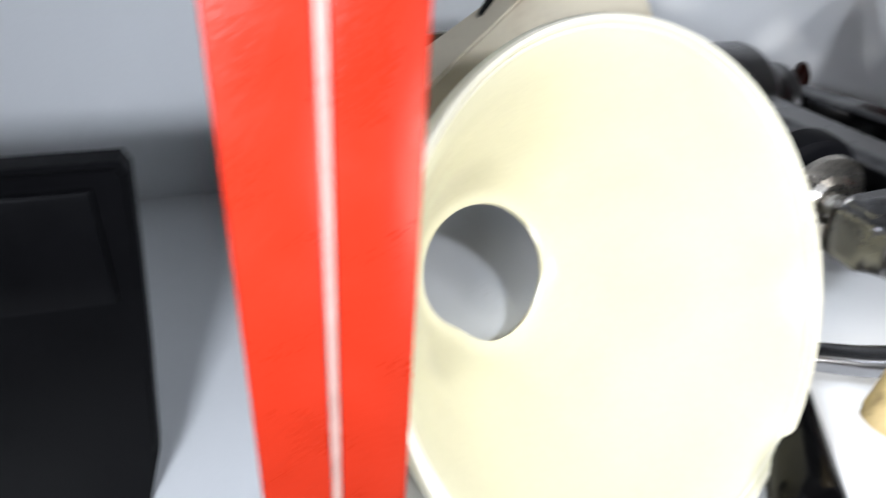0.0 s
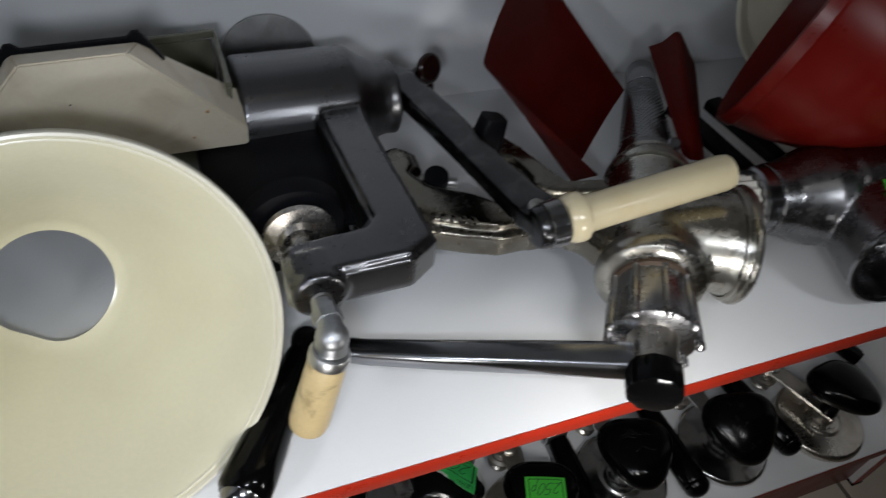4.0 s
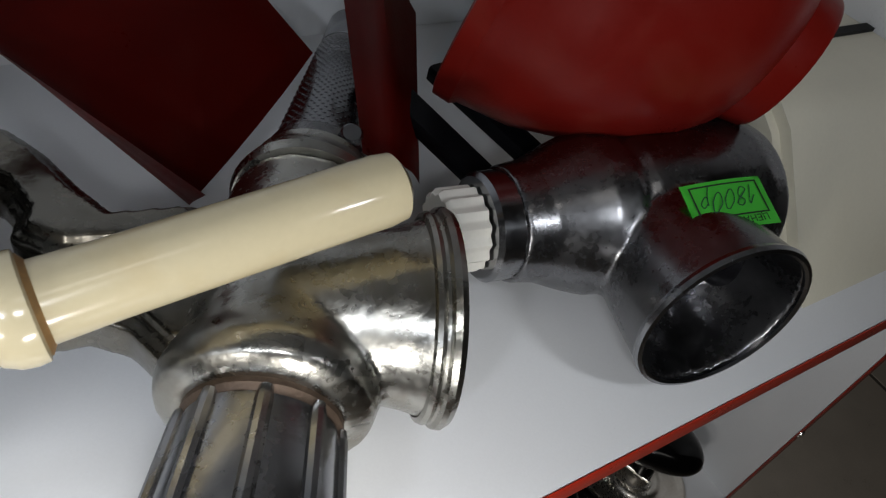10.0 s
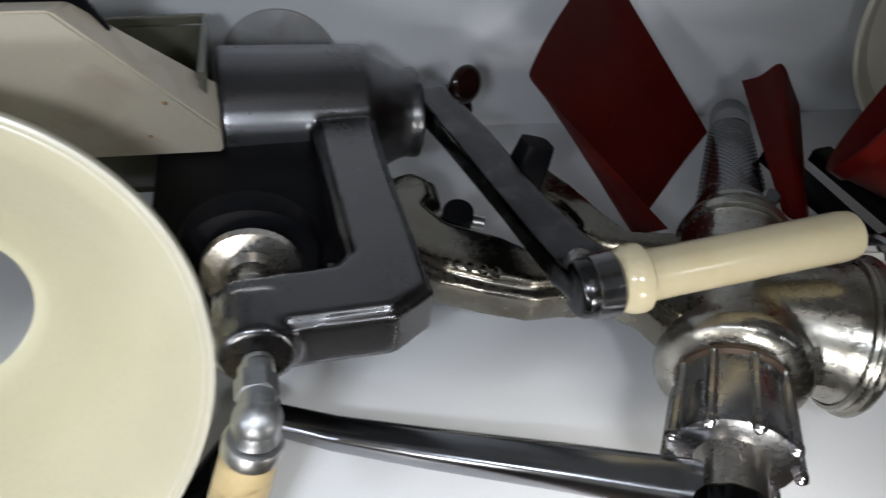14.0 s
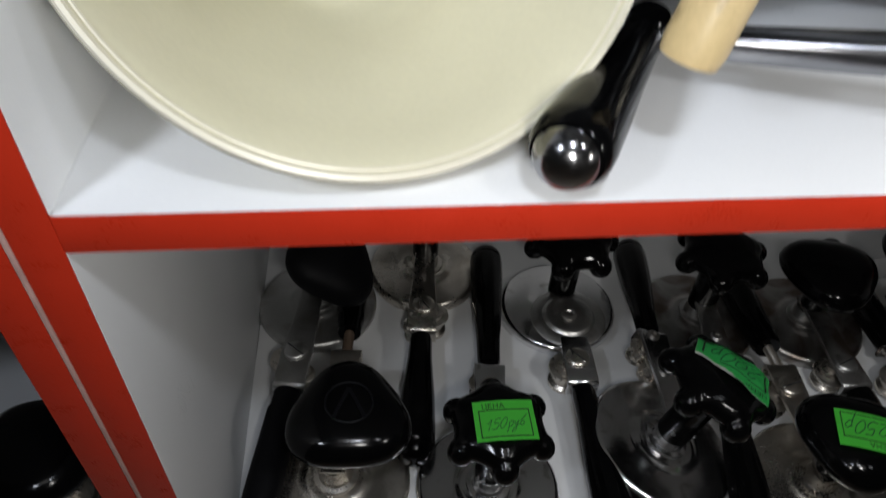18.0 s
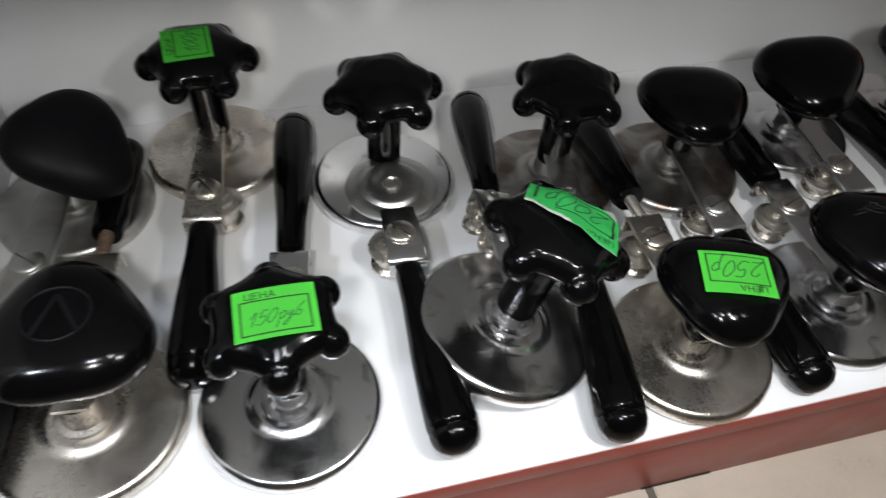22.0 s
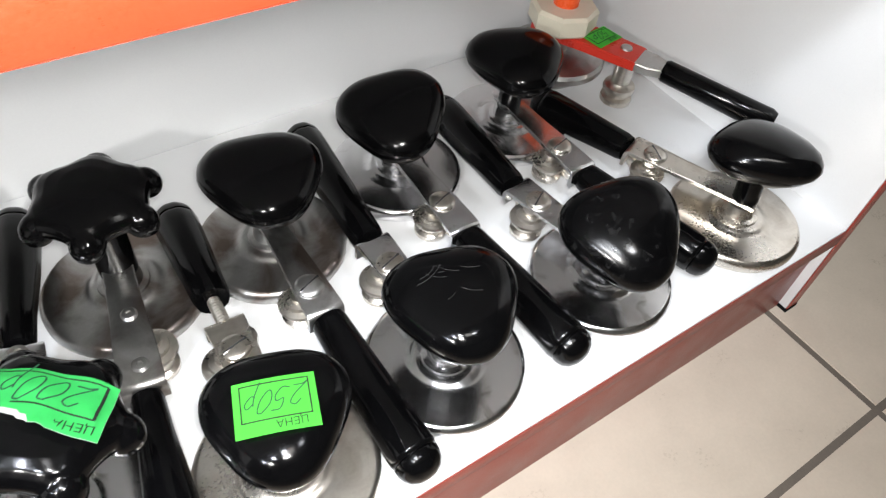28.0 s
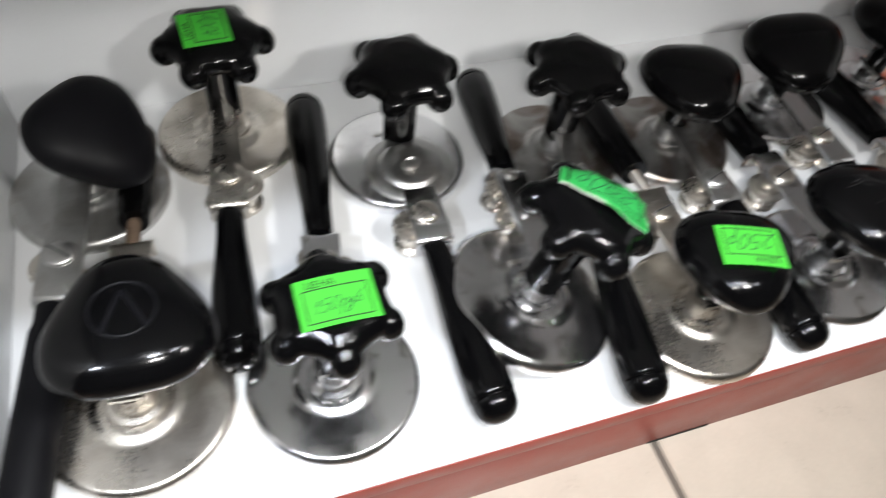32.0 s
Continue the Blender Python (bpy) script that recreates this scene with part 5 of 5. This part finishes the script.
# a pale oval tray behind the funnel
tray = thing("tray", (0.72, 0.25, ZU), "pale translucent plastic tray standing behind the funnel", "tray")
wpart("dish", lathe([(0, 0.012), (0.088, 0.012), (0.097, 0.004), (0.102, 0.0), (0.105, 0.0), (0.100, 0.006), (0.090, 0.0145), (0, 0.0145)], 56, along((0.775, 0.292, 0.440), (0.780, 0.36, 0.425)) @ Matrix.Diagonal((1.05, 0.98, 1, 1))), CREAM_PALE, tray)
wpart("rim", lathe([(0.1035, -0.0014), (0.1052, -0.0024), (0.1070, -0.0012), (0.1066, 0.0012), (0.1046, 0.0012), (0.1035, -0.0014)], 56, along((0.775, 0.292, 0.440), (0.780, 0.36, 0.425)) @ Matrix.Diagonal((1.05, 0.98, 1, 1))), CREAM_PALE, tray, "thick rolled rim")

# a cream appliance casing at the end of the shelf
case = thing("appliance_casing", (0.82, 0.12, ZU), "cream plastic appliance casing with a dark seam", "casing")
cs = bmesh.new()
sec = [(0.027, 0.334), (0.092, 0.410), (0.106, 0.419), (0.205, 0.419), (0.205, 0.334)]
add_plate(cs, sec, 0.160, 0.0068, T((0.8935, 0, 0)) @ Matrix(((0, 0, -1, 0), (1, 0, 0, 0), (0, 1, 0, 0), (0, 0, 0, 1))))
wpart("shell", cs, CREAM_PALE, case, "smooth cream plastic shell")
wpart("seam", boxm((0.7335, 0.150, 0.4185), (0.8935, 0.157, 0.4215)), BLACK_MATT, case)

# ---- the neighbouring unit ----
tv = thing("portable_screen", (-0.2, 0.18, 0.327), "black plastic cased screen on the neighbouring shelf", "screen")
shell = bmesh.new()
side = [(-0.36, 0.3275), (-0.080, 0.3275), (-0.071, 0.36), (-0.0660, 0.41), (-0.0625, 0.45), (-0.0605, 0.480), (-0.0625, 0.484), (-0.36, 0.484)]
add_plate(shell, side, 0.010, 0.002, T((0, 0.10, 0)) @ Matrix(((1, 0, 0, 0), (0, 0, -1, 0), (0, 1, 0, 0), (0, 0, 0, 1))))
wpart("case", shell, SCREEN, tv, "matt black plastic case")
wpart("glass", boxm((-0.345, 0.0875, 0.436), (-0.0715, 0.0905, 0.477), 0.001), SCREEN, tv, "dark glass")

# small fittings
tagged(obj("panel_screw", lathe([(0, 0), (0.0042, 0), (0.0040, 0.0012), (0.0028, 0.0020), (0.0010, 0.0021), (0, 0.0012)], 20, along((W + B / 2, 0, 0.12), (W + B / 2, -0.1, 0.12))), CHROME), "bright screw head in the red edge band", "screw")
# A flat black strip stands for the shade inside the gap under the plinth.
board("plinth_gap_shade", (0.409, 0.0085, FLOOR + 0.0002), (0.465, 0.0092, FLOOR + 0.0035), "black strip for the shade in a gap under the plinth board", INK)
board("panel_base_strip", (W - 0.0008, -0.0008, FLOOR + 0.0002), (W + B, 0.034, FLOOR + 0.0042), "dark strip along the base of the side panel", BLACK_MATT)
board("chipped_end", (-B * 2 - 0.0085, -0.0004, 0.3115), (-B * 2 - 0.0018, 0.0, 0.3268), "pale chipped end of the shelf edge", SEAM)

# the red seamer in the far corner of the bottom shelf
cx, cy = 0.812, 0.2830
rs = thing("jar_seamer", (cx, cy, 0), "red-painted jar seamer with an orange knob and black handle", "jar seamer", "jar seamers on the shelf")
part("hub", lathe([(0, 0), (0.026, 0), (0.028, 0.002), (0.028, 0.018), (0, 0.018)], 40), STEEL, rs)
part("press_plate", lathe([(0, 0.016), (0.044, 0.016), (0.0475, 0.019), (0.0475, 0.024), (0.045, 0.027), (0.02, 0.030), (0, 0.030)], 56), STEEL, rs, "round steel press plate")
part("spindle", lathe([(0.011, 0.012), (0.011, 0.048), (0, 0.048)], 20), STEEL, rs)
hx = Vector((0.888, 0.106, 0)) - Vector((cx, cy, 0))
yaw = math.atan2(hx.y, hx.x)
tr = RZ(math.degrees(yaw))
part("lever", plate([(-0.022, -0.016), (-0.012, -0.021), (0.03, -0.017), (0.079, -0.015), (0.079, 0.015), (0.03, 0.017), (-0.012, 0.021), (-0.022, 0.016)], 0.008, 0.001, tr @ T((0, 0, 0.046))), RED_PAINT, rs, "red-painted lever")
part("lever_end", plate([(0.066, -0.0142), (0.090, -0.0135), (0.107, -0.0065), (0.107, 0.0065), (0.090, 0.0135), (0.066, 0.0142)], 0.0075, 0.001, tr @ T((0, 0, 0.0458))), STEEL, rs)
part("roller", lathe([(0.010, 0), (0.0142, 0.001), (0.0146, 0.0035), (0.0142, 0.006), (0.0110, 0.0075), (0.0110, 0.011), (0.0140, 0.0125), (0.0146, 0.015), (0.0140, 0.0175), (0.0100, 0.019), (0.0085, 0.021), (0.0085, 0.040), (0, 0.040)], 28, tr @ T((0.070, -0.006, 0.006))), NICKEL, rs, "flanged steel roller")
part("rivet", lathe([(0.0055, 0.040), (0.005, 0.0415), (0, 0.042)], 18, tr @ T((0.064, 0.002, 0.014))), STEEL, rs)
part("nut", lathe([(0, 0.040), (0.028, 0.040), (0.031, 0.043), (0.031, 0.057), (0.028, 0.060), (0, 0.060)], 8, T((0, 0, 0.014))), MILKY, rs, "milky white plastic nut", 20)
part("knob", lathe([(0.0115, 0.058), (0.0115, 0.078), (0.026, 0.084), (0.031, 0.090), (0.031, 0.102), (0.024, 0.108), (0, 0.110)], 36, T((0, 0, 0.014))), ORANGE, rs, "orange plastic knob")
part("handle", lathe([(0, 0), (0.0085, 0), (0.0098, 0.003), (0.0102, 0.05), (0.0110, 0.096), (0.0092, 0.101), (0, 0.102)], 28, along(tr @ Vector((0.101, 0, 0.0495)), tr @ Vector((0.19, 0, 0.043)))), BLACK, rs, "black ribbed handle")
label_tag(rs, T(tr @ Vector((0.040, 0.002, 0.0558))) @ RZ(8), 0.031, 0.022, "50р", True, GREEN, True, 0.0006)

# a seamer at the edge of the neighbouring bottom shelf
seamer((-0.108, 0.076), (-0.150, 0.27), "tri", "nickel jar seamer on the neighbouring bottom shelf", NICKEL, spin=270)
